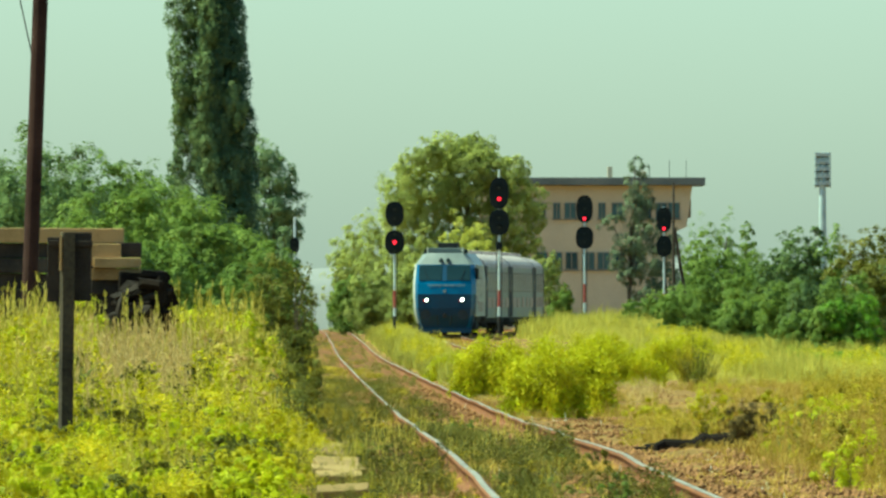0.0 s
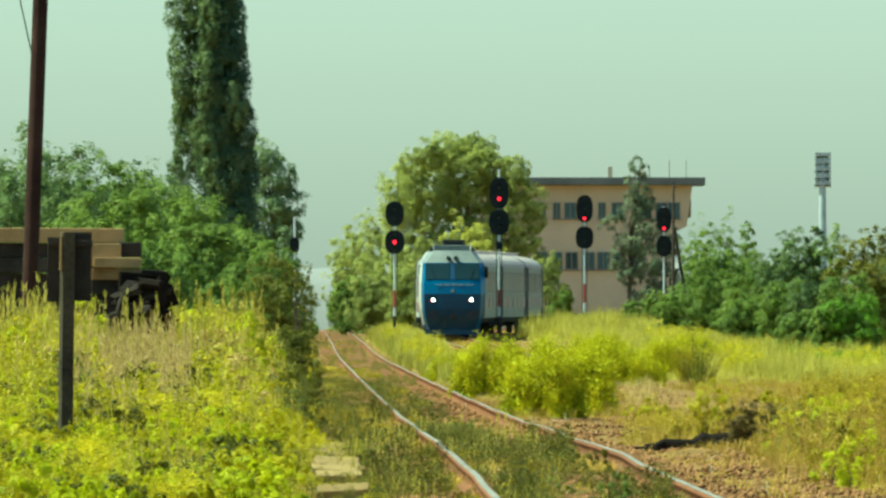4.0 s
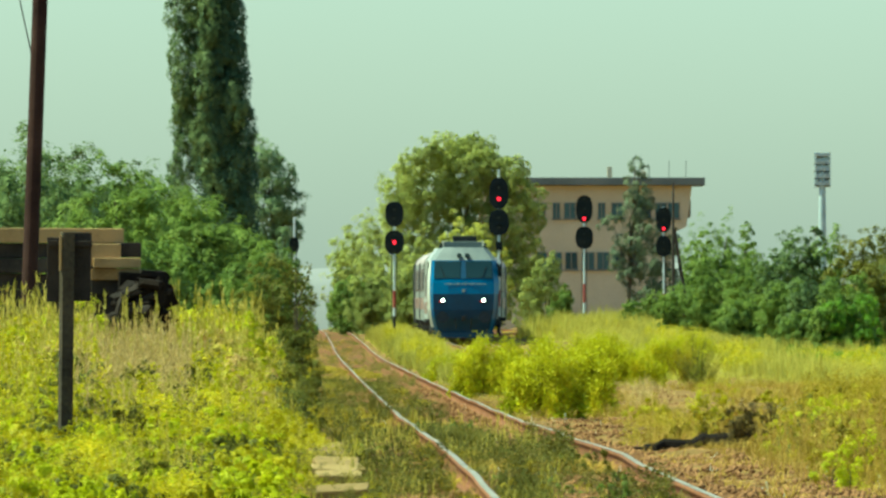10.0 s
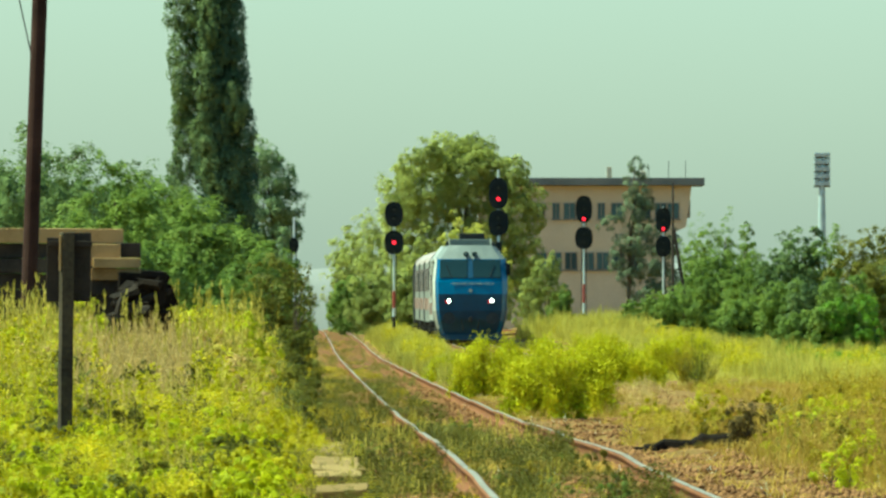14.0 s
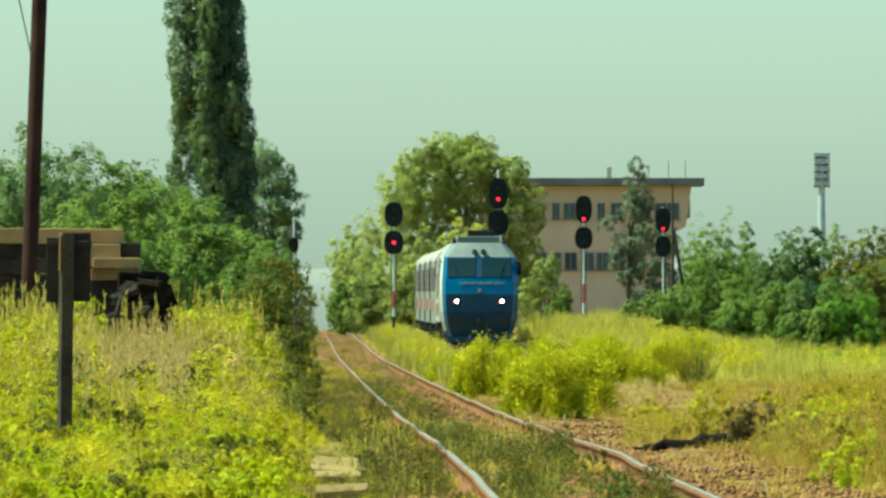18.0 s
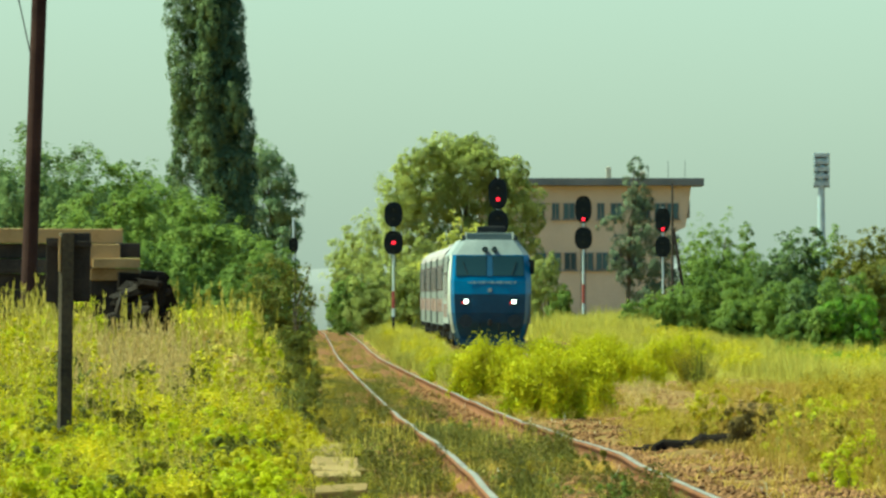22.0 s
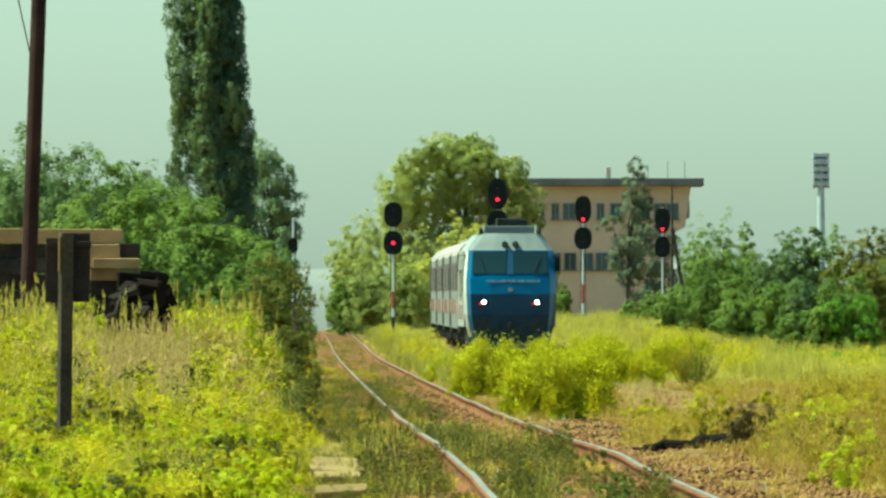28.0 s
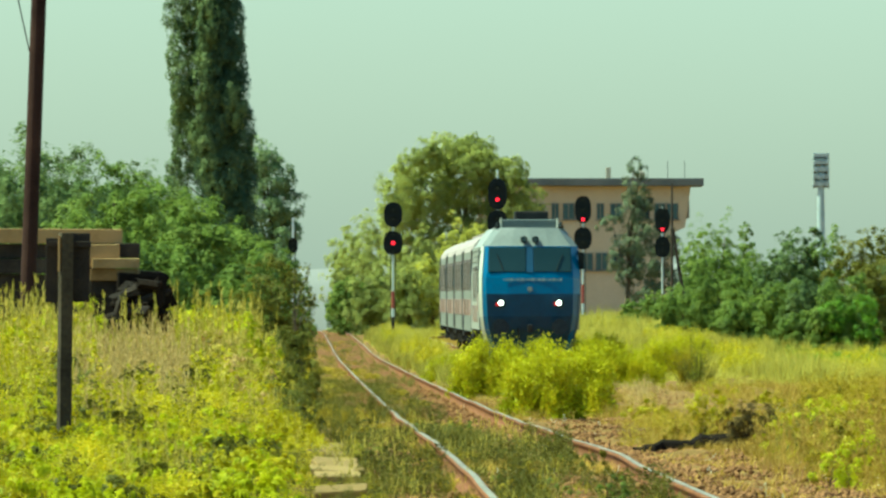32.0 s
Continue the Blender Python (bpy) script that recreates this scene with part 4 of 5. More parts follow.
    for i, (x, y, w, h, m) in enumerate([(13.5, 665, 3.0, 5.5, L), (12.3, 660, 2.0, 4.7, L), (14.7, 668, 1.7, 5.0, L), (12.9, 640, 2.6, 3.9, L), (14.3, 640, 2.6, 3.7, L), (15.6, 650, 2.2, 3.2, D), (11.9, 640, 2.0, 3.1, L), (12.9, 522, 1.9, 4.1, D), (13.8, 520, 2.1, 4.55, D), (14.8, 525, 2.3, 4.35, L), (15.8, 518, 2.3, 4.4, O), (16.8, 520, 2.5, 4.75, O), (17.9, 530, 2.6, 4.9, O), (11.0, 545, 2.5, 2.7, L), (12.1, 530, 2.3, 3.0, L), (10.2, 580, 2.3, 2.1, L), (12.2, 486, 2.2, 2.6, L), (13.0, 474, 2.1, 2.6, D), (13.9, 468, 2.3, 2.9, L), (15.1, 472, 2.3, 3.2, O), (16.2, 480, 2.3, 3.4, D), (11.2, 505, 2.0, 1.9, L), (9.4, 650, 1.9, 1.5, L), (10.6, 640, 2.0, 1.9, L), (12.9, 440, 1.9, 1.9, L), (11.9, 455, 1.6, 1.5, L)]):
        text = "olive-brown bush in the thicket beside the field" if m is O else "green bush in the thicket beside the field"
        shrub(text, x, y, w, h, m, 110 + i, 0.13, 5200, "thicket_bush", "bush", 0.06, 14, "thicket", 0.36)
    shrub("bright green bush at the thicket's edge", 13.3, 440, 2.4, 2.1, M_LEAFBRIGHT, 131, 0.1, 5200, low=0.1)
    shrub("yellow-green bush beyond the curve of the main track", 6.3, 830, 2.5, 4.5, M_LEAFLIGHT, 132, 0.18, 4200, low=0.1)
    shrub("green bush behind the main track", 5.6, 905, 2.4, 5.2, M_LEAFLIGHT, 133, 0.18, 4200, low=0.1)
    shrub("low green bush before the building", 6.7, 770, 1.5, 2.4, M_LEAF, 134, 0.16, 3200, low=0.1)
    tree("pine", "dark pine standing before the signal building", "tree", 10.5, 770, [(0.6, 0, 8.9, 0.6, 0.6, 0.55), (0.45, 0, 7.8, 0.8, 0.7, 0.8), (0.3, 0, 6.5, 0.8, 0.8, 0.8), (0.95, 0, 7.1, 0.6, 0.7, 0.6), (-0.85, 0, 5.8, 0.8, 0.7, 0.4), (1.25, 0, 5.5, 1.0, 1, 0.7), (0.3, 0, 4.6, 1.0, 1, 0.8), (2.05, 0, 4.6, 1.0, 1, 0.8), (-0.5, 0, 3.8, 0.7, 0.7, 0.65), (1.25, 0, 3.4, 1.1, 1, 0.8), (0.1, 0, 2.8, 0.8, 0.8, 0.55), (2.2, 0, 2.6, 1.1, 1, 0.9), (1.2, 0, 1.8, 1.1, 1, 0.8)], 9000, 0.15, M_PINE, 141, trunk=0.14)


def sapling():
    """A thin twiggy sapling that leans out over the track, with few leaves."""
    rng = np.random.default_rng(99)
    ob = thing("sapling", "thin twiggy sapling leaning out over the track", "sapling", pose(-3.0, 267, float(ground_z(-3.0, 267)) - 0.05))
    part("trunk", limb(bmesh.new(), (0, 0, 0), (0.1, 0, 1.9), 0.025, 0.012, rng), M_BARK, ob)
    tips = [(0.4, 0, 2.72), (0.3, 0.1, 2.5), (0.22, 0, 2.3), (0.5, -0.1, 2.1), (0.46, 0, 1.6), (0.62, 0, 1.2), (0.1, 0, 2.6)]
    for tip in tips:
        start = Vector((0.06, 0, tip[2] * 0.62))
        part("twig", limb(bmesh.new(), start, tip, 0.012, 0.004, rng, 4, 5), M_BARK, ob)
        p = np.array([start.lerp(Vector(tip), t) for t in rng.uniform(0.5, 1.05, 26)]) + rng.normal(0, 0.045, (26, 3))
        v, f = leaf_cards(p, rng.normal(0, 1, (26, 3)), rng.uniform(0.05, 0.1, 26), rng.uniform(0.03, 0.06, 26), rng)
        sheet("leaves", v, f, M_OLIVE, ob)


def bloom_bush(x, y, w, h, seed, label="yellow flowering bush on the verge"):
    """A loose bush of thin stems with green leaves below and yellow blossom above."""
    rng = np.random.default_rng(seed)
    ob = thing("flowering_bush", label, "bush", pose(x, y, float(ground_z(x, y)) - 0.03), "flowering bushes")
    n = 34
    a, r = rng.uniform(0, 6.28, n), np.sqrt(rng.uniform(0, 1, n)) * w * 0.42
    tips = np.stack([np.cos(a) * r, np.sin(a) * r, h * np.clip(1.0 - 0.75 * (r / w * 2) ** 2 + rng.normal(0, 0.09, n), 0.25, 1.1)], -1)
    bm = bmesh.new()
    for tip in tips:
        rod((tip[0] * 0.8, tip[1] * 0.8, 0), tip, 0.008, 0.003, 4, bm)
    part("branchwork", bm, M_DULLWEED, ob)
    k = 170
    t = rng.uniform(0.02, 0.95, (n, k))
    p = np.stack([tips[:, None, i] * (0.95 + 0.05 * t if i < 2 else t) for i in range(3)], -1).reshape(-1, 3) + rng.normal(0, 0.07, (n * k, 3))
    p[:, 2] = np.abs(p[:, 2])
    v, f = leaf_cards(p, rng.normal(0, 1, p.shape) + np.array([0, 0, 0.4]), rng.uniform(0.04, 0.09, n * k), rng.uniform(0.02, 0.04, n * k), rng)
    sheet("foliage", v, f, M_WEED, ob)
    # Brighter green low down lifts the shade at the bush's base by colour.
    k = 60
    t = rng.uniform(0.0, 0.5, (n, k))
    p = np.stack([tips[:, None, i] * (1.08 + 0 * t if i < 2 else t) for i in range(3)], -1).reshape(-1, 3) + rng.normal(0, 0.07, (n * k, 3))
    p[:, 2] = np.abs(p[:, 2])
    v, f = leaf_cards(p, rng.normal(0, 1, p.shape) + np.array([0, 0, 0.8]), rng.uniform(0.05, 0.1, n * k), rng.uniform(0.025, 0.05, n * k), rng)
    tagged(sheet("lower_foliage", v, f, M_LIME, ob), "lime-green lower leaves coloured bright against the shade")
    k = 110
    p = np.repeat(tips, k, 0) + rng.normal(0, 1, (n * k, 3)) * np.array([0.09, 0.09, 0.11]) - np.array([0, 0, 0.06])
    v, f = leaf_cards(p, rng.normal(0, 1, p.shape) + np.array([0, 0, 0.6]), rng.uniform(0.03, 0.06, n * k), rng.uniform(0.02, 0.035, n * k), rng)
    tagged(sheet("blossom", v, f, M_BLOSSOM, ob), "mass of small yellow blossom")


def tall_clump(label, x, y, spread, h, mat, seed, count):
    """Many slender upright stems with small leaves, growing from one root."""
    rng = np.random.default_rng(seed)
    ob = thing("tall_clump", label, "weed", pose(x, y, float(ground_z(x, y)) - 0.03))
    for i in range(count):
        tv, tf = weed(rng, 64, 0.042, 0.1)
        r = spread * float(rng.uniform(0, 1)) ** 0.7
        a = float(rng.uniform(0, 6.28))
        k = h * (1.05 - 0.55 * r / spread) * float(rng.uniform(0.75, 1.1))
        lean = np.array([math.cos(a), math.sin(a) * 0.6]) * r
        v = tv * np.array([1.0, 1.0, k])
        v[:, :2] += lean * (0.15 + 0.85 * tv[:, 2:3])
        sheet("stem", v, tf, mat, ob)


def make_bushes():
    for i, (x, y, w, h) in enumerate([(1.52, 205, 1.3, 1.12), (2.25, 213, 1.15, 0.98), (0.75, 258, 1.45, 1.12), (1.25, 262, 0.9, 0.98), (4.15, 300, 1.6, 0.8), (3.4, 300, 1.5, 1.0), (0.2, 330, 1.4, 0.7), (5.5, 330, 1.8, 1.0), (2.5, 350, 1.8, 0.9), (4.8, 420, 2.2, 1.0), (7.3, 400, 2.0, 1.0)]):
        bloom_bush(x, y, w, h, 200 + i)
    tall_clump("upright feathery olive plant on the field", 5.5, 292, 0.62, 1.5, M_OLIVE, 221, 24)
    tall_clump("upright yellow-olive plant on the field", 5.4, 303, 0.45, 1.35, M_GRASS, 229, 20)
    tall_clump("thin dry stalks beside the olive plant", 5.85, 296, 0.2, 1.1, M_SEED, 228, 9)
    shrub("dark withered bush beside the painted bank shade", 3.3, 147.6, 0.55, 0.56, M_BROWNBUSH, 222, 0.036, 2400, low=0.02, n=9, size=0.44)
    shrub("low olive bush on the verge", 2.65, 155, 0.4, 0.36, M_GRASS, 223, 0.026, 1300, low=0.05, n=7)
    shrub("bright green-yellow weed clump on the verge", 3.5, 178, 0.75, 0.8, M_WEED, 226, 0.04, 1300, low=0.02, n=10, size=0.48)
    shrub("flecked olive weed standing on the verge", 3.6, 124, 0.62, 0.55, M_GRASS, 227, 0.035, 1500, low=0.02, n=10, size=0.46)
    for i, (x, y, w, h) in enumerate(((-3.4, 136, 0.75, 0.62), (-3.05, 135, 0.6, 0.55), (-3.75, 140, 0.7, 0.72), (-2.75, 139, 0.5, 0.6))):
        shrub("brown withered weeds in the bank", x, y, w, h, M_DULLWEED, 240 + i, 0.04, 1000, low=0.03, n=9, size=0.46)
    shrub("brown withered weeds in the bank", -3.4, 146, 0.8, 0.9, M_DULLWEED, 224, 0.05, 1500, low=0.08, n=6)
    shrub("brown withered weeds in the bank", -3.0, 156, 0.65, 0.95, M_DULLWEED, 225, 0.05, 1300, low=0.08, n=6)
    rng = np.random.default_rng(301)
    for i in range(26):
        y = float(rng.uniform(150, 262))
        x = float(rng.uniform(-half(y), near_x(y) - 2.0))
        if -0.0255 < x / y < -0.019 and y < 232:
            continue
        h = float(np.interp(y, [150, 200, 262], [0.6, 1.0, 1.4]) * rng.uniform(0.8, 1.15))
        shrub("dull olive bush among the tall weeds", x, y, 0.5 + 0.4 * h, h, M_OLIVE, 860 + i, 0.05, 1500, "bank_bush", "bush", 0.05, 9, "bank bushes", 0.42)
    rng = np.random.default_rng(300)
    # taller single plants that stand out of the weeds on the bank
    for i in range(92):
        y = 138 + 150 * (i / 92) + float(rng.uniform(-3, 3))
        x = float(rng.uniform(-half(y), near_x(y) - 2.4))
        if (-0.0255 < x / y < -0.019 and y < 232) or x / y > -0.0138:
            continue
        h = float(np.interp(y, [138, 165, 210, 290], [0.55, 1.1, 1.5, 1.85]) * rng.uniform(0.75, 1.12))
        mat = (M_WEED, M_LIME, M_SEED, M_WEED, M_OLIVE, M_TAN if y < 215 else M_LIME)[i % 6]
        text = {"weed_leaf": "bushy yellow-green weed standing in the bank", "lime_green_weed_leaf": "bushy lime-green weed standing in the bank", "tan_seed_heads": "bushy tan dry weed standing in the bank", "olive_bush_foliage": "bushy olive weed standing in the bank", "green_gold_seed_heads": "bushy straw-coloured weed standing in the bank"}[mat.name]
        shrub(text, x, y, 0.35 + 0.4 * h, h, mat, 1310 + i, 0.045 + 0.01 * h, 1500, "tall_weed", "weed", 0.08, 7, "tall weeds")
    # rounded leafy clumps in the near weeds
    for i in range(150):
        y = 100 + 53 * (i / 150) ** 1.4 + float(rng.uniform(-2, 2))
        x = float(rng.uniform(-half(y), near_x(y) - 2.3))
        h = float(rng.uniform(0.24, 0.5) * np.interp(y, [101, 120, 153], [0.8, 0.85, 1.5]))
        brown = -0.031 < x / y < -0.018 and 128 < y < 150
        mat = M_OLIVE if i % 9 == 0 or (brown and i % 2) else (M_LIME, M_LIME, M_WEED)[i % 3]
        text = {"lime_green_weed_leaf": "lime-green leafy clump in the near weeds", "weed_leaf": "bright yellow-green leafy clump in the near weeds", "olive_bush_foliage": "dull olive leafy clump in the near weeds"}[mat.name]
        shrub(text, x, y, 0.4 + 0.8 * h, h, mat, 420 + i, 0.045, 800, "leafy_clump", "weed", 0.1, 8, "leafy clumps", 0.42)
    # lush plants at the outer side of the verge
    for i in range(30):
        y = 116 + 62 * (i / 30) + float(rng.uniform(-2, 2))
        x = y * float(rng.uniform(0.0285 if y < 132 else 0.0245, 0.0335))
        h = float(rng.uniform(0.32, 0.66))
        mat = (M_LIME, M_GRASS, M_WEED, M_OLIVE)[i % 4]
        text = {"weed_leaf": "lush yellow-green plant on the verge", "sunlit_grass": "lush gold-green plant on the verge", "olive_bush_foliage": "lush dull olive plant on the verge", "lime_green_weed_leaf": "lush lime-green plant on the verge"}[mat.name]
        shrub(text, x, y, 0.3 + 0.6 * h, h, mat, 560 + i, 0.035, 700, "verge_plant", "weed", 0.02, 9, "verge plants", 0.5)
    # tufts that break up the stones beside the rail
    x, y = spread_over(rng, 220, 108, 150, lambda y: near_x(y) + 1.0, half)
    tufts = [blades(rng, 14, 1.0, 0.14, 0.014) for _ in range(5)]
    scatter("stone_tufts", tufts, x, y, rng.uniform(0.05, 0.2, len(x)), M_DRY, "thin dry tufts among the stones", "dry grass", rng, wide=np.full(len(x), 0.6))
    # dark clumps in the track bed
    for i in range(70):
        y = 100 + 120 * (i / 70) ** 1.3 + float(rng.uniform(-2, 2))
        x = float(near_x(y)) + float(rng.choice((-1.45, -1.15, -0.35, -0.1, 0.2, 0.42)) + rng.uniform(-0.12, 0.12))
        h = float(rng.uniform(0.12, 0.3))
        if x > near_x(y) + 0.25 and y > 150:
            continue
        mat = (M_DULLWEED, M_OLIVE, M_LEAF, M_GRASS, M_DULLWEED)[i % 5]
        text = {"dull_weed_leaf": "dark weed clump in the track bed", "olive_bush_foliage": "dull olive weed clump in the track bed", "green_foliage": "fresh green weed clump in the track bed", "sunlit_grass": "olive weed clump in the track bed"}[mat.name]
        shrub(text, x, y, 0.2 + 0.8 * h, h, mat, 660 + i, 0.03, 420, "track_clump", "weed", 0.08, 6, "track clumps")
    # low clumps on the verge
    for i in range(30):
        y = 126 + 150 * (i / 30) ** 1.2 + float(rng.uniform(-3, 3))
        x = float(rng.uniform(near_x(y) + 1.9, half(y)))
        if bare(np.array(x), np.array(y)):
            continue
        h = float(rng.uniform(0.22, 0.5))
        mat = (M_GRASS, M_DRY, M_WEED, M_DULLWEED, M_DRY)[i % 5]
        text = {"weed_leaf": "low yellow-green weed clump on the verge", "sunlit_grass": "low olive weed clump on the verge", "dry_grass": "low dry golden weed clump on the verge", "dull_weed_leaf": "low dull green weed clump on the verge"}[mat.name]
        shrub(text, x, y, 0.3 + 0.7 * h, h, mat, 760 + i, 0.045, 700, "weed_clump", "weed", 0.03, 8, "weed clumps", 0.46)


make_carpets()
make_trees()
make_bushes()


# ---- signals, building, poles ----
def signal_head(parent, z, lit, lenses=2, w=0.86, h=1.15, lamp=0):
    """An oval black head with hooded lenses facing the viewer."""
    out = [(w / 2 * math.copysign(abs(math.cos(a)) ** 0.75, math.cos(a)), h / 2 * math.copysign(abs(math.sin(a)) ** 0.85, math.sin(a))) for a in [i * math.tau / 28 for i in range(28)]]
    head = part("signal_head", prism(out, -0.06, -0.02), M_BLACK, parent, "oval black signal backboard")
    head.location = (0, 0, z)
    part("lamp_case", box((w * 0.5, 0.3, h * 0.72), (0, 0.14, 0), 0.04), M_BLACK, head)
    for i in range(lenses):
        lz = (i - (lenses - 1) / 2) * h * 0.36
        on = lit and i == lamp
        part("lens", rod((0, -0.09, lz), (0, -0.06, lz), 0.088 if on else 0.07, seg=16), M_REDLAMP if on else M_LENS, head, "lit red lens" if on else "unlit dark lens")
        bm = bmesh.new()
        hood = [(math.cos(a) * 0.15, math.sin(a) * 0.15 + lz) for a in [radians(-10 + 200 * k / 10) for k in range(11)]]
        hood += [(x * 0.9, (zz - lz) * 0.9 + lz) for x, zz in hood[::-1]]
        part("hood", prism(hood, -0.3, -0.06, bm), M_BLACK, head)
    return head


def signal(x, y, heads, top, label, bands):
    base = float(ground_z(x, y))
    s = thing("railway_signal", label, "signal", pose(x, y, base), "signals")
    part("base", box((0.5, 0.5, 0.35), (0, 0, 0.12), 0.03), M_CONC, s)
    zs = [0.25] + [b[0] - base for b in bands] + [top - base]
    for i, (lo, hi) in enumerate(zip(zs, zs[1:])):
        m = M_DARKMETAL if i == 0 else bands[i - 1][1]
        part("mast_section", rod((0, 0, lo), (0, 0, hi), 0.072 if hi < top - base else 0.055, seg=12), m, s, {"red_mast_paint": "red painted mast band", "white_mast_paint": "white painted mast band"}.get(m.name, "dark mast foot"))
    for args in heads:
        signal_head(s, args[0] - base, *args[1:])
    bm = bmesh.new()
    for dx in (-0.12, 0.12):
        rod((dx, 0.25, 0.8), (dx, 0.25, top - base - 0.3), 0.018, seg=5, bm=bm)
    ladder = part("ladder", bm, M_DARKMETAL, s)
    for i in range(int((top - base - 1.2) / 0.35)):
        part("rung", rod((-0.12, 0.25, 1.0 + i * 0.35), (0.12, 0.25, 1.0 + i * 0.35), 0.012, seg=5), M_DARKMETAL, ladder)
    return s


def make_signals():
    W, R = M_WHITE, M_RED
    signal(-2.27, 627, [(6.05, False, 2), (4.74, True, 3, 0.9, 1.1, 1)], 6.49, "railway signal with red and white banded mast showing red", [(1.32, W), (1.71, R), (2.5, W)])
    s = signal(2.56, 627, [(7.01, True, 2, 0.9, 1.45, 0), (5.66, False, 2, 0.95, 1.2)], 8.11, "tall railway signal showing red beside the main track", [(1.32, W), (1.76, R), (2.52, W)])
    part("number_box", box((0.3, 0.2, 0.36), (0, -0.12, 4.58 - float(ground_z(2.56, 627))), 0.03), M_BLACK, s, "small black lamp box")
    signal(7.27, 700, [(6.85, True, 3, 0.86, 1.4, 0), (5.36, False, 2, 0.92, 1.15)], 7.49, "railway signal with banded mast showing red in the field", [(1.42, W), (2.0, R), (2.97, W)])
    signal(12.1, 745, [(6.6, True, 3, 0.84, 1.35, 0), (5.14, False, 2, 0.86, 1.15)], 7.32, "railway signal with white mast before the thicket", [(1.92, R), (2.54, W)])
    signal(-7.7, 700, [(4.98, False, 2, 0.5, 0.8)], 6.41, "thin grey signal seen past the hedge", [(1.3, M_STEEL)])


def make_building():
    y, b = 960, 0.3
    hall = thing("signal_building", "tan rendered signal building with a flat overhanging roof", "building", pose(0, y, b))
    part("wall", prism([(2.5, -1.0), (16.2, -1.0), (16.4, 6.9), (17.2, 7.3), (17.6, 10.2), (2.5, 10.2)], 0, 9), M_RENDER, hall)
    part("roof", box((16.4, 11, 0.55), (10.3, 4.5, 10.5), 0.05), M_ROOFSLAB, hall, "grey overhanging roof slab")
    for x, h in ((11.8, 0.8), (14.2, 0.5)):
        part("chimney", box((0.35, 0.4, h), (x, 3, 10.77 + h / 2), 0.03), M_RENDER, hall)
    for row, z0, hh in ((0, 7.85, 1.15), (1, 4.25, 1.25)):
        xs = [6.8, 8.0, 8.95, 9.9, 11.2, 12.3, 14.3, 15.4, 16.3] if row == 0 else [6.9, 7.95, 9.05, 10.25, 11.3, 12.4, 13.5]
        for i, x in enumerate(xs):
            w = (0.55 if i in (1, 4) else 0.85) if row == 0 else 0.9
            win = part("window", box((w, 0.12, hh), (x, -0.02, z0 + hh / 2)), M_FRAME, hall)
            part("pane", box((w - 0.12, 0.03, hh - 0.12), (x, -0.1, z0 + hh / 2)), M_WINTEAL if (i + row) % 3 else M_GLASS, win)
            part("glazing_bar", box((0.05, 0.04, hh - 0.1), (x, -0.12, z0 + hh / 2)), M_FRAME, win)
            part("sill", box((w + 0.15, 0.22, 0.07), (x, -0.08, z0 - 0.04)), M_ROOFSLAB, win)
    for i in range(4):
        win = part("window", box((0.12, 1.4, 1.3), (17.43, 1.4 + i * 2.0, 8.6)), M_FRAME, hall)
        part("pane", box((0.04, 1.25, 1.15), (17.5, 1.4 + i * 2.0, 8.6)), M_WINTEAL, win)
    for x in (14.6, 16.0, 17.2):
        part("aerial", rod((x, 2, 10.7), (x, 2, 11.6 + 0.4 * (x > 15)), 0.02, seg=5), M_DARKMETAL, hall)


def make_poles():
    p = thing("wooden_pole", "leaning dark brown wooden telegraph pole", "pole", pose(-7.02, 227.5, 0))
    part("shaft", rod((0, 0, -0.2), (0.41, 0, 11.0), 0.133, 0.123, 14), material("dark_creosoted_pole", (0.02, 0.009, 0.007), (0.06, 0.03, 0.022), 0.8, size=0.5, fine=30, bump=0.5), p)
    part("stay_wire", rod((0.2, 0.05, 5.38), (-1.22, 3, 11.5), 0.012, seg=5), M_DARKMETAL, p, "thin steel stay wire")
    q = thing("telegraph_pole", "old braced telegraph pole before the building", "pole", pose(10.2, 602, float(ground_z(10.2, 602))))
    part("shaft", rod((0, 0, 0), (0, 0, 6.75), 0.085, 0.045, 10), M_WOOD, q)
    part("brace", rod((0.8, 0, 0), (0.04, 0, 4.7), 0.08, 0.07, 8), M_WOOD, q)
    t = thing("floodlight_mast", "pale steel floodlight mast on the skyline", "floodlight", pose(44.7, 1600, float(ground_z(44.7, 1600))))
    part("pole", rod((0, 0, 0), (0, 0, 19.2), 0.62, 0.34, 12), M_MAST, t)
    for i in range(5):
        row = part("lamp_row", box((1.9 - 0.1 * i, 0.25, 0.18), (0, -0.2, 16.5 + i * 0.85), 0.02), M_DARKMETAL, t)
        for j in range(4):
            part("lamp", box((0.4, 0.35, 0.5), ((j - 1.5) * 0.46, -0.4, 16.75 + i * 0.85), 0.04), M_WHITE, row)
    part("back_panel", box((1.6, 0.12, 4.0), (0, 0.2, 18.3), 0.02), M_WHITE, t, "pale panel behind the lamps")
    for x in (-0.9, 0.9):
        part("frame", box((0.12, 0.3, 4.2), (x, -0.1, 18.3), 0.02), M_MAST, t)


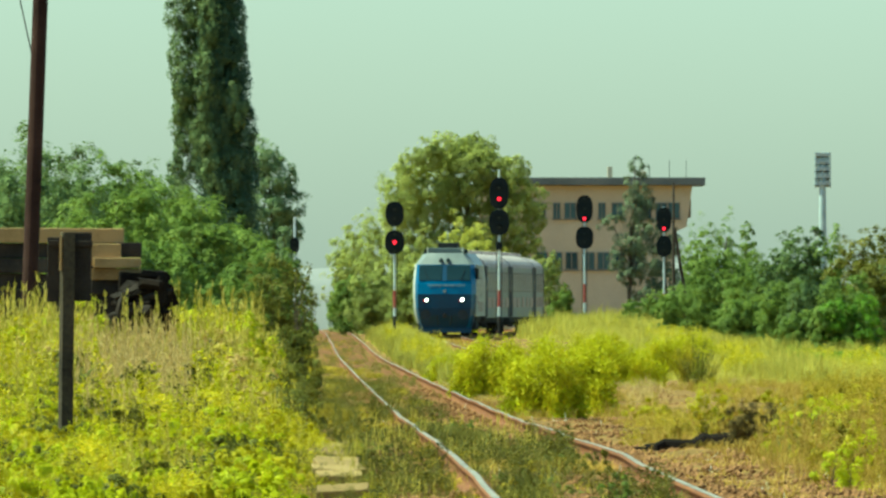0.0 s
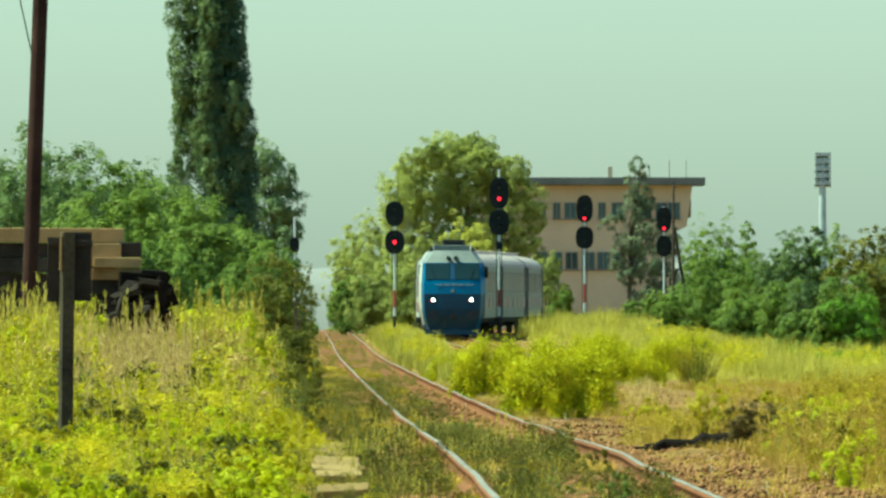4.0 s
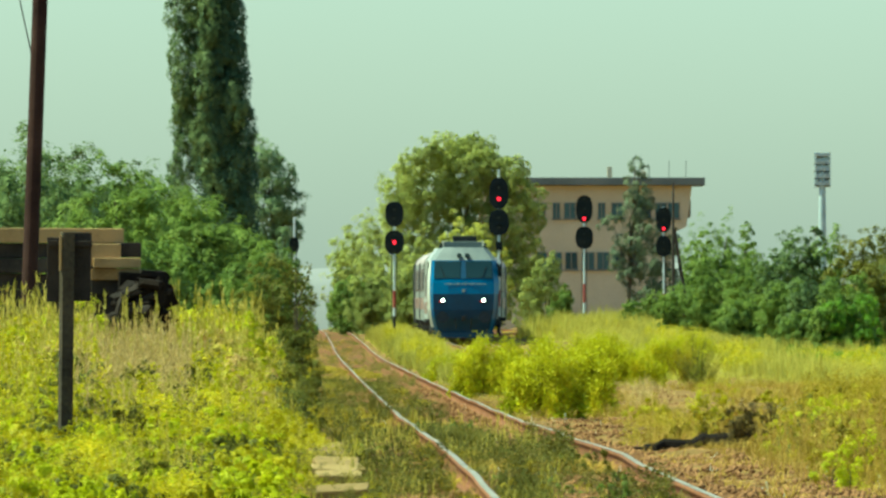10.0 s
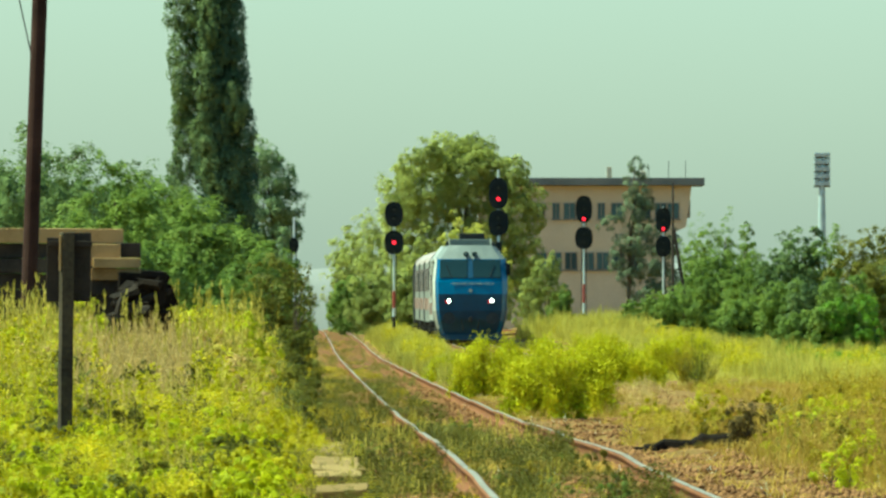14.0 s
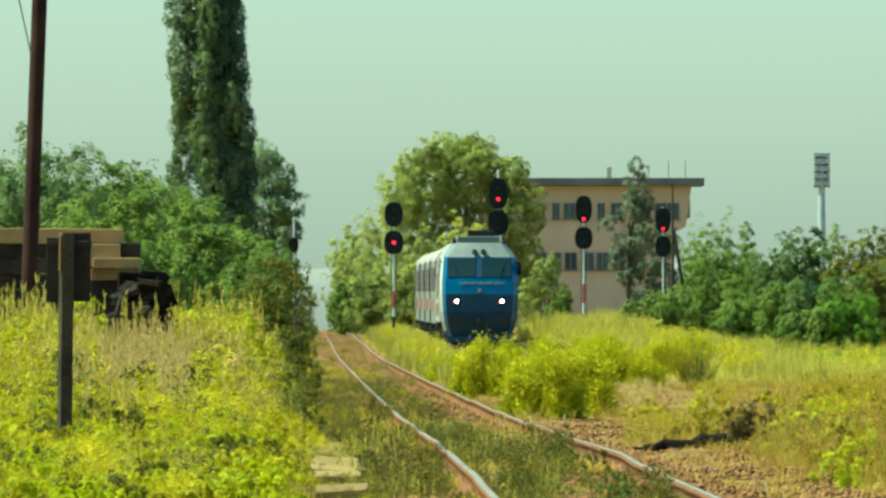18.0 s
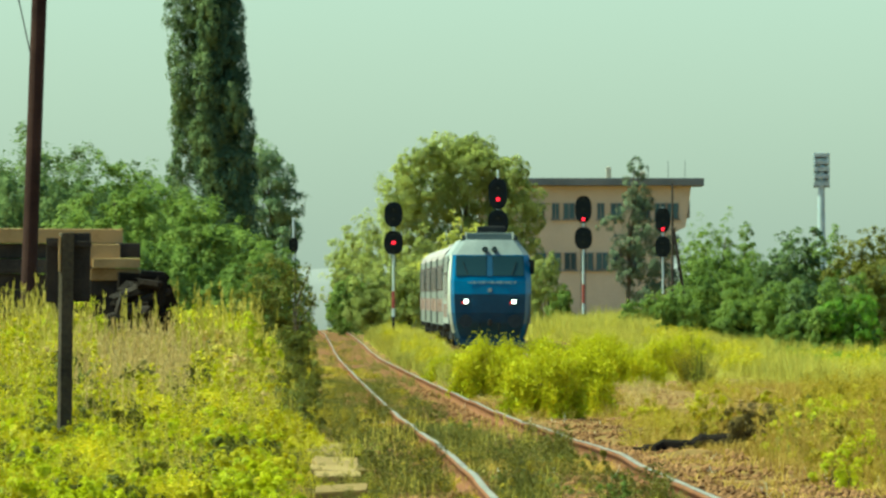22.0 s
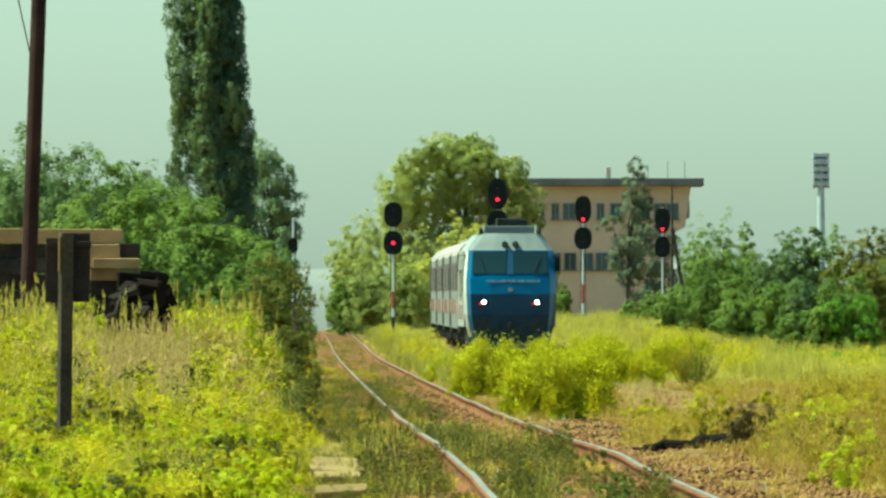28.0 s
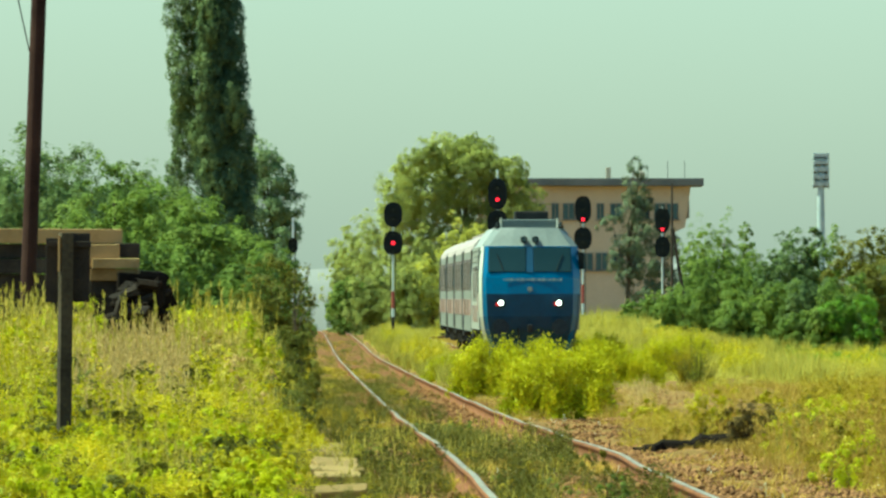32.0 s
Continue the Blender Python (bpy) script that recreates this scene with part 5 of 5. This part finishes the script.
def make_post():
    z = float(ground_z(-3.6, 130))
    s = thing("sign_post", "back of a dark signboard on a weathered wooden post", "sign", pose(-3.628, 130, z, 0, 0.6, 0))
    part("post", box((0.12, 0.12, 2.2), (0, 0, 1.06), 0.01, turn=pose(0, 0, 0, 0, 0, 17)), M_POST, s)
    part("board", box((0.24, 0.03, 0.66), (0.11, 0.09, 1.83), 0.006), M_TAR, s, "dark back of a board")
    part("board", box((0.12, 0.03, 0.62), (-0.135, 0.09, 1.8), 0.006), M_TAR, s, "dark back of a board")
    # Thin pale strip paints the sunlight along the post's upper left edge.
    part("split_edge", box((0.022, 0.05, 0.34), (-0.062, -0.05, 1.96), 0.004), M_PALEWOOD, s, "pale strip painting sunlight on the post's left edge")
    part("batten", box((0.42, 0.04, 0.06), (0.03, 0.06, 2.05), 0.006), M_TAR, s)


def splinter(rng):
    """A length of old timber, broken off unevenly at both ends."""
    bm = bmesh.new()
    L, w, h = rng.uniform(0.35, 0.62), rng.uniform(0.15, 0.24), rng.uniform(0.11, 0.2)
    rings = []
    for k in (-0.5, -0.2, 0.2, 0.5):
        r = []
        for j in range(6):
            a = j * math.tau / 6 + 0.5
            jag = rng.uniform(-0.12, 0.12) if abs(k) > 0.4 else 0.0
            r.append(bm.verts.new((k * L + jag, math.cos(a) * w * 0.55 * rng.uniform(0.85, 1.1), math.sin(a) * h * 0.55 * rng.uniform(0.85, 1.1))))
        rings.append(r)
    for a, b in zip(rings, rings[1:]):
        for j in range(6):
            bm.faces.new((a[j], a[(j + 1) % 6], b[(j + 1) % 6], b[j]))
    bm.faces.new(rings[0][::-1])
    bm.faces.new(rings[-1])
    bmesh.ops.recalc_face_normals(bm, faces=bm.faces)
    return bm


def make_timber():
    """A tumbled stack of old sleepers behind the weeds."""
    def beam(x0, x1, z0, z1, y, mat, label, turn=0.0, tip=0.0):
        ob = mesh_object("old_sleeper", box((x1 - x0, 0.26, z1 - z0), bevel=0.015), mat)
        ob.matrix_basis = pose((x0 + x1) / 2, y, (z0 + z1) / 2, 0, tip, turn)
        tagged(ob, label, "sleeper", "sleeper stack")

    pale, dark = "bleached old timber sleeper in the stack", "black tarred old sleeper in the stack"
    beam(-8.26, -5.47, 2.66, 2.91, 232, M_PALEWOOD, pale, 2, 0.3)
    beam(-8.16, -5.65, 2.4, 2.65, 232.1, M_TAR, dark, 1)
    beam(-8.16, -5.6, 2.14, 2.39, 232, M_WOOD, dark, -1)
    beam(-8.26, -5.5, 1.87, 2.13, 232.1, M_TAR, dark)
    beam(-8.16, -5.55, 1.59, 1.86, 232, M_TAR, dark, 1)
    beam(-8.16, -5.6, 1.32, 1.59, 232, M_WOOD, dark)
    beam(-6.03, -5.51, 2.26, 2.64, 231.7, M_PALEWOOD, pale)
    beam(-5.98, -5.17, 2.23, 2.4, 231.6, M_PALEWOOD, pale, 3)
    beam(-6.01, -5.17, 2.02, 2.22, 231.7, M_PALEWOOD, pale, -2)
    beam(-5.6, -5.17, 2.41, 2.66, 231.9, M_TAR, dark)
    beam(-6.03, -4.87, 1.74, 2.01, 231.8, M_TAR, dark, 2, 3)
    beam(-5.98, -4.97, 1.44, 1.73, 231.8, M_TAR, dark, -2)
    beam(-5.98, -4.97, 1.11, 1.43, 231.8, M_TAR, dark, 2)
    rng = np.random.default_rng(77)
    for x0, x1, z0, z1, tip in ((-5.55, -4.8, 1.78, 2.14, 4), (-5.5, -4.74, 1.46, 1.8, -6), (-5.4, -4.72, 1.12, 1.47, 5), (-4.98, -4.6, 1.5, 1.92, 70)):
        beam(x0, x1, z0, z1, 231.5, M_WOODSHADE, dark, 8, tip)
    for i in range(26):
        x, z = rng.uniform(-5.5, -4.62), rng.uniform(1.16, 2.12)
        z = min(z, 2.12 - 0.9 * max(0.0, x + 4.95))
        ob = mesh_object("broken_timber", splinter(rng), (M_WOODSHADE, M_WOODSHADE, M_TAR)[i % 3])
        ob.matrix_basis = pose(x, 231.3 + rng.uniform(-0.3, 0.3), z, float(rng.uniform(-25, 25)), float(rng.choice((-18, -5, 4, 14, 72, 98)) + rng.uniform(-8, 8)), float(rng.uniform(-40, 40)))
        tagged(ob, "black broken timber heaped beside the sleeper stack", "timber", "broken timbers")


def make_slabs():
    """Runs of concrete duct lids beside the near track."""
    first = None
    for y0, y1, step in ((103, 108, 2.6), (116, 127, 2.3), (138, 149, 2.6)):
        run = thing("cable_duct", "broken row of pale concrete duct lids beside the rail", "cable duct", group="cable ducts", kind="structure")
        for i in range(int((y1 - y0) / step)):
            y = y0 + i * step + random.uniform(-0.3, 0.3)
            x = float(near_x(y)) - 1.81 + random.uniform(-0.06, 0.06)
            if first is None:
                first = part("lid", box((0.4, 1.7, 0.1), bevel=0.012), M_CONC, run)
                ob = first
            else:
                ob = new("lid", first.data)
                ob.parent = run
            ob.matrix_basis = pose(x, y, float(ground_z(x, y)) + 0.045, random.uniform(0.3, 2.0), random.uniform(-6, 6), random.uniform(-4, 4))


# Log-shaped dark form standing in for the shade of a low bank.
def make_bank_shade():
    x, y = 2.82, 148.2
    z = float(ground_z(x, y))
    log = thing("charred_log", "dark log-shaped strip standing in for the shade of a low bank", "log", pose(x, y, z + 0.05, 0, -3, 3))
    rng = np.random.default_rng(8)
    part("stem", limb(bmesh.new(), (-0.62, 0, -0.02), (0.5, 0.05, 0.03), 0.075, 0.115, rng, 9, 10), M_WOODSHADE, log)
    part("branch_stub", limb(bmesh.new(), (0.42, 0.02, 0.03), (0.62, 0.08, 0.17), 0.05, 0.025, rng, 4, 8), M_WOODSHADE, log)
    part("broken_end", limb(bmesh.new(), (-0.62, 0, -0.01), (-0.74, 0.02, 0.02), 0.04, 0.012, rng, 3, 7), M_WOODSHADE, log)


make_signals()
make_building()
make_poles()
make_post()
make_timber()
make_slabs()
make_bank_shade()


# ---- the train ----
WHEEL = 0.46


def bogie(parent, y, wheels=2, base=2.6, name="bogie"):
    b = part(name, box((2.1, base + 1.2, 0.3), (0, y, 0.62), 0.04), M_DARKMETAL, parent)
    for s in (-1, 1):
        part("side_frame", box((0.16, base + 1.5, 0.34), (s * 1.12, y, 0.6), 0.04), M_DARKMETAL, b)
    for i in range(wheels):
        wy = y + (i - (wheels - 1) / 2) * base / (wheels - 1)
        bm = bmesh.new()
        for s in (-1, 1):
            rod((s * 0.69, 0, 0), (s * 0.82, 0, 0), WHEEL, seg=20, bm=bm)
        rod((-0.7, 0, 0), (0.7, 0, 0), 0.09, seg=8, bm=bm)
        part("wheelset", bm, M_DARKMETAL, b).location = (0, wy, 0.47)
        for s in (-1, 1):
            part("axle_box", box((0.14, 0.3, 0.3), (s * 1.22, wy, 0.5), 0.04), M_DARKMETAL, b)
    return b


def cab_rows():
    """Rows up the locomotive's nose: height, half width, how far it is set back."""
    return [(0.3, 1.2, 0.5), (0.62, 1.32, 0.36), (0.95, 1.40, 0.2), (1.35, 1.46, 0.06), (2.02, 1.49, 0.0), (2.5, 1.49, 0.08), (2.62, 1.48, 0.12), (3.43, 1.42, 0.5), (3.5, 1.36, 0.56), (3.98, 1.02, 0.92)]


def nose(rows, length, open_back=True):
    """The front with its two chamfered corners, drawn back along the sides by the given length."""
    bm = bmesh.new()
    grid = []
    for z, w, y in rows:
        c = 0.2
        pts = [(-w, y + 0.38 + length, z), (-w, y + 0.38, z), (-w + c, y + 0.04, z), (-(w - c) * 0.5, y - 0.03, z), (0, y - 0.05, z), ((w - c) * 0.5, y - 0.03, z), (w - c, y + 0.04, z), (w, y + 0.38, z), (w, y + 0.38 + length, z)]
        grid.append([bm.verts.new(p) for p in pts])
    for a, b in zip(grid, grid[1:]):
        for i in range(len(a) - 1):
            bm.faces.new((a[i], a[i + 1], b[i + 1], b[i]))
    bm.faces.new(grid[0][::-1])
    bm.faces.new(grid[-1])
    for a, b in zip(grid, grid[1:]):
        bm.faces.new((a[-1], a[0], b[0], b[-1]))
    bmesh.ops.recalc_face_normals(bm, faces=bm.faces)
    return bm


def make_locomotive():
    L = 19.8
    o = -L / 2
    loco = thing("locomotive", "blue and white locomotive with twin bright headlights", "locomotive")
    rows = cab_rows()
    cab = part("cab", nose(rows[4:8], 0.36), M_BLUE, loco, "blue painted cab front")
    cab.location = (0, o, 0)
    low = part("front_apron", nose(rows[:5], 0.8), M_NAVY, loco, "dark blue apron")
    low.location = (0, o, 0)
    top = part("cab_roof", nose(rows[7:], 0.6), M_ROOFWHITE, loco, "white sloping cab roof")
    # Cream strip on the left corner alone paints in the sunlit side.
    bm = bmesh.new()
    strip = []
    for z, w, y in rows[1:8]:
        strip.append([bm.verts.new((-w + dx, y + dy, z)) for dx, dy in ((0.07, 0.21), (-0.02, 0.37), (-0.02, 0.75))])
    for a, b in zip(strip, strip[1:]):
        for i in range(2):
            bm.faces.new((a[i], a[i + 1], b[i + 1], b[i]))
    bmesh.ops.recalc_face_normals(bm, faces=bm.faces)
    bmesh.ops.solidify(bm, geom=bm.faces[:], thickness=0.02)
    # Brighter blue plates put sunlight into the colour of the apron corners.
    for s in (-1, 1):
        bc = bmesh.new()
        strip = [[bc.verts.new((s * (w - dx), y + dy, z)) for dx, dy in ((0.2, 0.015), (0.07, 0.235))] for z, w, y in rows[:5]]
        for a, b in zip(strip, strip[1:]):
            bc.faces.new((a[0], a[1], b[1], b[0]))
        bmesh.ops.recalc_face_normals(bc, faces=bc.faces)
        bmesh.ops.solidify(bc, geom=bc.faces[:], thickness=0.012)
        part("apron_corner", bc, M_BLUE, low, "apron corner painted brighter blue as if sunlit")
    edge = part("corner_strip", bm, M_CREAM, loco, "cream corner strip on the left only, painted as sunlit")
    edge.location = (0, o, 0)
    top.location = (0, o, 0.004)
    # body behind the cab
    sec = [(-1.49, 0.95), (1.49, 0.95), (1.49, 2.6), (1.42, 3.43), (1.02, 3.98), (-1.02, 3.98), (-1.42, 3.43), (-1.49, 2.6)]
    body = part("body", prism([(x * 0.998, z) for x, z in sec], o + 1.2, L / 2 - 0.5), M_SIDE, loco, "pale grey body sides")
    part("underframe", box((2.5, L - 2.0, 0.35), (0, 0.4, 0.85), 0.03), M_DARKMETAL, loco)
    for s in (-1, 1):
        door = part("cab_door", box((0.05, 0.75, 1.85), (s * 1.475, o + 1.9, 2.2), 0.01), M_SIDE, body)
        part("door_window", box((0.03, 0.6, 1.15), (s * 1.5, o + 1.9, 2.6), 0.01), M_GLASS, door)
        part("side_window", box((0.05, 0.5, 0.7), (s * 1.455, o + 1.0, 2.95), 0.01), M_GLASS, body)
        part("red_stripe", box((0.03, 1.5, 0.45), (s * 1.49, o + 3.4, 1.75), 0.005), M_COACHRED, body, "faded red flash")
        for i, (y, w) in enumerate(((5.2, 1.5), (8.4, 1.2), (11.6, 1.5), (14.8, 1.2))):
            pane = part("machine_room_window", box((0.05, w, 0.95), (s * 1.475, o + y, 2.35), 0.03), M_COACHGLASS, body, "grimy brown machine-room window")
            part("window_frame", box((0.03, w + 0.16, 0.07), (s * 1.49, o + y, 1.84), 0.01), M_SIDE, pane)
            part("side_panel", box((0.03, w * 0.8, 0.5), (s * 1.49, o + y + 0.3, 1.42), 0.005), M_COACHRED, body, "faded salmon lower panel")
        for i in range(8):
            g = part("grille", box((0.05, 1.15, 0.85), (s * 1.45, o + 4.0 + i * 1.7, 3.0), 0.01), M_SIDE, body)
            for j in range(5):
                part("slat", box((0.04, 1.1, 0.04), (s * 1.485, o + 4.0 + i * 1.7, 2.68 + j * 0.16)), M_SIDE, g)
    # windscreens lie on the raked front
    tilt = math.degrees(math.atan2(0.38, 0.81))
    for s in (-1, 1):
        bm = box((1.12, 0.03, 0.8), bevel=0.03)
        w = part("windscreen", bm, M_GLASS, cab, "dark windscreen pane")
        w.matrix_basis = pose(s * 0.665, 0.27, 3.03, -tilt + 1, 0, s * 3.0)
        part("wiper", rod((0.1 * s, -0.04, -0.38), (0.3 * s, -0.04, 0.15), 0.014, seg=5), M_BLACK, w)
        lamp = part("headlight", rod((s * 0.86, -0.09, 1.75), (s * 0.86, 0.06, 1.75), 0.066, seg=18), M_LAMP, low, "bright white headlight")
        part("tail_lamp", rod((s * 0.86 - 0.11, -0.07, 1.71), (s * 0.86 - 0.11, 0.08, 1.71), 0.045, seg=12), M_TAIL, low, "red tail lamp")
        part("lamp_ring", rod((s * 0.86, -0.03, 1.75), (s * 0.86, 0.05, 1.75), 0.15, seg=18), M_BLACK, low)
        buf = part("buffer", rod((s * 0.875, -0.55, 1.05), (s * 0.875, 0.25, 1.05), 0.11, seg=12), M_DARKMETAL, low)
        part("buffer_plate", rod((s * 0.875, -0.62, 1.05), (s * 0.875, -0.56, 1.05), 0.24, seg=20), M_BUFFER, buf, "greasy steel buffer face")
        part("horn", rod((s * 0.17, 0.42, 3.62), (s * 0.17, 0.75, 3.66), 0.105, 0.06, 14), M_BLACK, top, "black roof lamp")
        part("roof_lamp_glass", rod((s * 0.17, 0.41, 3.62), (s * 0.17, 0.415, 3.62), 0.07, seg=14), M_WINTEAL, top)
        part("rail_post", rod((s * 0.84, 1.3, 3.98), (s * 0.84, 1.3, 4.26), 0.03, seg=8), M_CREAM, top, "white railing post")
        part("aerial_foot", rod((s * 0.93, 1.1, 3.98), (s * 0.93, 1.15, 4.14), 0.09, 0.05, 8), M_BLACK, top)
        if s < 0:
            continue
        m = part("mirror", box((0.17, 0.09, 0.5), (s * 1.53, 0.62, 3.0), 0.03), M_BLACK, cab, "black rear-view mirror")
        part("mirror_arm", rod((s * 1.4, 0.7, 3.2), (s * 1.6, 0.62, 3.2), 0.02, seg=5), M_BLACK, m)
    part("centre_post", box((0.19, 0.04, 0.84), (0, 0.25, 3.03), turn=pose(0, 0, 0, -tilt, 0, 0)), M_NAVY, cab)
    # unreadable lettering and emblem as plain bars
    x = -0.78
    for i in range(17):
        w = 0.05 + 0.03 * ((i * 7) % 3)
        part("lettering", box((w, 0.012, 0.045 + 0.02 * (i % 3)), (x + w / 2, 0.015, 2.44), turn=pose(0, 0, 0, -9, 0, 0)), M_LETTER, cab, "white lettering worn to bars" if i == 0 else "")
        x += w + 0.025
    part("emblem", rod((0, -0.09, 2.16), (0, -0.02, 2.16), 0.075, seg=14), M_SIDE, cab, "small pale emblem")
    part("coupling_hook", box((0.14, 0.4, 0.22), (0, -0.1, 1.0), 0.03), M_DARKMETAL, low)
    for s in (-1, 1):
        part("brake_hose", rod((s * 0.35, -0.05, 1.0), (s * 0.3, -0.12, 0.55), 0.03, seg=6), M_BLACK, low)
    part("snow_plough", prism([(-1.25, 0.18), (1.25, 0.18), (1.28, 0.4), (-1.28, 0.4)], 0.35, 0.5), M_NAVY, low)
    roof = part("roof_equipment", box((1.7, 3.0, 0.26), (0, o + 2.9, 4.1), 0.04), M_HOUSING, loco, "dull grey roof housing")
    part("exhaust_box", box((1.0, 2.2, 0.28), (0.1, o + 4.0, 4.34), 0.05), M_DARKMETAL, roof, "sooty exhaust box")
    for i in range(4):
        part("fan_housing", rod((0, o + 7.5 + i * 2.4, 3.97), (0, o + 7.5 + i * 2.4, 4.2), 0.75, seg=20), M_DARKMETAL, roof)
    bogie(loco, o + 5.0, 3, 3.6)
    bogie(loco, -o - 5.0, 3, 3.6)
    part("fuel_tank", box((2.6, 4.0, 0.6), (0, 0, 0.65), 0.08), M_DARKMETAL, loco)
    return loco


def make_coach(group="passenger coaches"):
    L = 24.2
    ob = thing("passenger_coach", "faded grey and salmon passenger coach", "coach", group=group)
    sec = [(-1.44, 0.85), (1.44, 0.85), (1.46, 2.0), (1.44, 3.35), (-1.44, 3.35), (-1.46, 2.0)]
    body = part("body", prism(sec, -L / 2 + 0.3, L / 2 - 0.3), M_COACH, ob)
    arc = [(1.44 * math.cos(a), 3.35 + 0.7 * math.sin(a)) for a in [math.pi * i / 12 for i in range(13)]]
    roof = part("roof", prism(arc, -L / 2 + 0.3, L / 2 - 0.3), M_ROOFGREY, ob, "dusty rounded roof")
    for i in range(7):
        part("ventilator", box((0.5, 0.5, 0.22), (0, -9 + i * 3.0, 4.1), 0.05), M_ROOFGREY, roof)
    part("underframe", box((2.3, L - 1, 0.4), (0, 0, 0.8), 0.03), M_DARKMETAL, ob)
    for s in (-1, 1):
        for y0, y1 in ((-10.3, -7.2), (-5.9, -3.4), (-0.8, 1.2), (3.9, 5.4), (7.6, 10.3)):
            part("band", box((0.03, y1 - y0, 0.5), (s * 1.465, (y0 + y1) / 2, 1.6), 0.004), M_COACHRED, body, "faded salmon band")
        for i in range(10):
            win = part("window", box((0.05, 1.16, 1.0), (s * 1.44, -9.1 + i * 2.02, 2.62), 0.02), M_DOOR, body)
            part("pane", box((0.03, 1.04, 0.86), (s * 1.462, -9.1 + i * 2.02, 2.62), 0.01), M_COACHGLASS, win)
        for e in (-1, 1):
            door = part("door", box((0.06, 1.5, 2.5), (s * 1.445, e * 11.05, 2.15), 0.02), M_VESTIBULE, body, "dark end door")
            part("door_pane", box((0.03, 0.5, 0.8), (s * 1.485, e * 11.1, 2.6), 0.01), M_GLASS, door)
            part("step", box((0.3, 0.7, 0.06), (s * 1.3, e * 11.1, 0.5), 0.01), M_DARKMETAL, body)
    for e in (-1, 1):
        end = part("gangway", box((1.1, 0.5, 2.1), (0, e * (L / 2 - 0.05), 2.2), 0.08), M_BLACK, ob, "black rubber gangway")
        part("end_frame", box((2.9, 0.35, 2.8), (0, e * (L / 2 - 0.22), 2.05), 0.08), M_VESTIBULE, ob, "dark end wall")
        for s in (-1, 1):
            part("buffer", rod((s * 0.875, e * (L / 2 - 0.3), 1.05), (s * 0.875, e * (L / 2 + 0.1), 1.05), 0.2, seg=14), M_DARKMETAL, ob)
        bogie(ob, e * 8.6, 2, 2.5)
    return ob


RUN = [(0, 647), (3, 621.5), (6, 597), (9, 576.5), (13, 552), (16.5, 528.5), (19, 510), (22, 487.5), (25, 464.5), (28, 439), (30, 420), (32, 401)]


def make_train():
    loco = make_locomotive()
    first = make_coach()
    cars = [first] + [copy_thing(first, Matrix.Identity(4)) for _ in range(3)]
    return [(loco, 9.9, 5.0)] + [(c, 19.8 + 12.35 + 24.6 * i, 8.6) for i, c in enumerate(cars)]


def on_track(y):
    return Vector((float(main_x(y)), y, float(main_z(y))))


TRAIN = make_train()


def make_moth():
    ob = thing("moth", "small brown moth flying past", "insect")
    part("body", ball(0.004, (0, 0, 0), (2.6, 0.8, 0.8)), M_BIRD, ob)
    for s in (-1, 1):
        bm = bmesh.new()
        vs = [bm.verts.new(p) for p in ((0.005, 0, 0), (0.008, s * 0.006, 0.0015), (0.001, s * 0.011, 0.003), (-0.006, s * 0.007, 0.0018), (-0.004, 0, 0))]
        bm.faces.new(vs)
        bmesh.ops.solidify(bm, geom=bm.faces[:], thickness=0.0003)
        part("wing", bm, M_BIRD, ob)
    return ob


MOTH = make_moth()


def train_y(t):
    """Where the train's front stands at t seconds, smoothed over the speed changes."""
    span = [u for u in (t - 0.9, t - 0.45, t, t + 0.45, t + 0.9) if 0 <= u <= 32] if 0 < t < 32 else [t]
    return float(np.mean(np.interp(span, [r[0] for r in RUN], [r[1] for r in RUN])))


def motions():
    ends = [train_y(float(i)) for i in range(33)]
    for car, back, pivot in TRAIN:
        rows = []
        for i, y in enumerate(ends):
            a, b = on_track(y + back - pivot), on_track(y + back + pivot)
            d = a - b
            rows.append((float(i), pose(*((a + b) / 2), math.degrees(math.atan2(-d.z, math.hypot(d.x, d.y))), 0, math.degrees(math.atan2(d.x, -d.y)))))
        walk(car, rows)
    # the wheels roll on the rails
    times = [i / 15 for i in range(481)]
    turns = [math.degrees((ends[0] - float(np.interp(t, range(33), ends))) / WHEEL) for t in times]
    for car, back, pivot in TRAIN:
        for wheels in [o for o in car.children_recursive if o.name.startswith("wheelset")]:
            x, y, z = wheels.location
            walk(wheels, [(t, pose(x, y, z, turn)) for t, turn in zip(times, turns)])
    path = [(0, -0.631, 1.393), (21.3, -0.431, 1.472), (21.4, -0.247, 1.488), (21.5, -0.065, 1.5), (21.6, 0.186, 1.518), (21.8, 0.453, 1.532), (32, 0.869, 1.576)]
    walk(MOTH, [(t, pose(x, 4.0, z, 0, -9, 0)) for t, x, z in path])


motions()
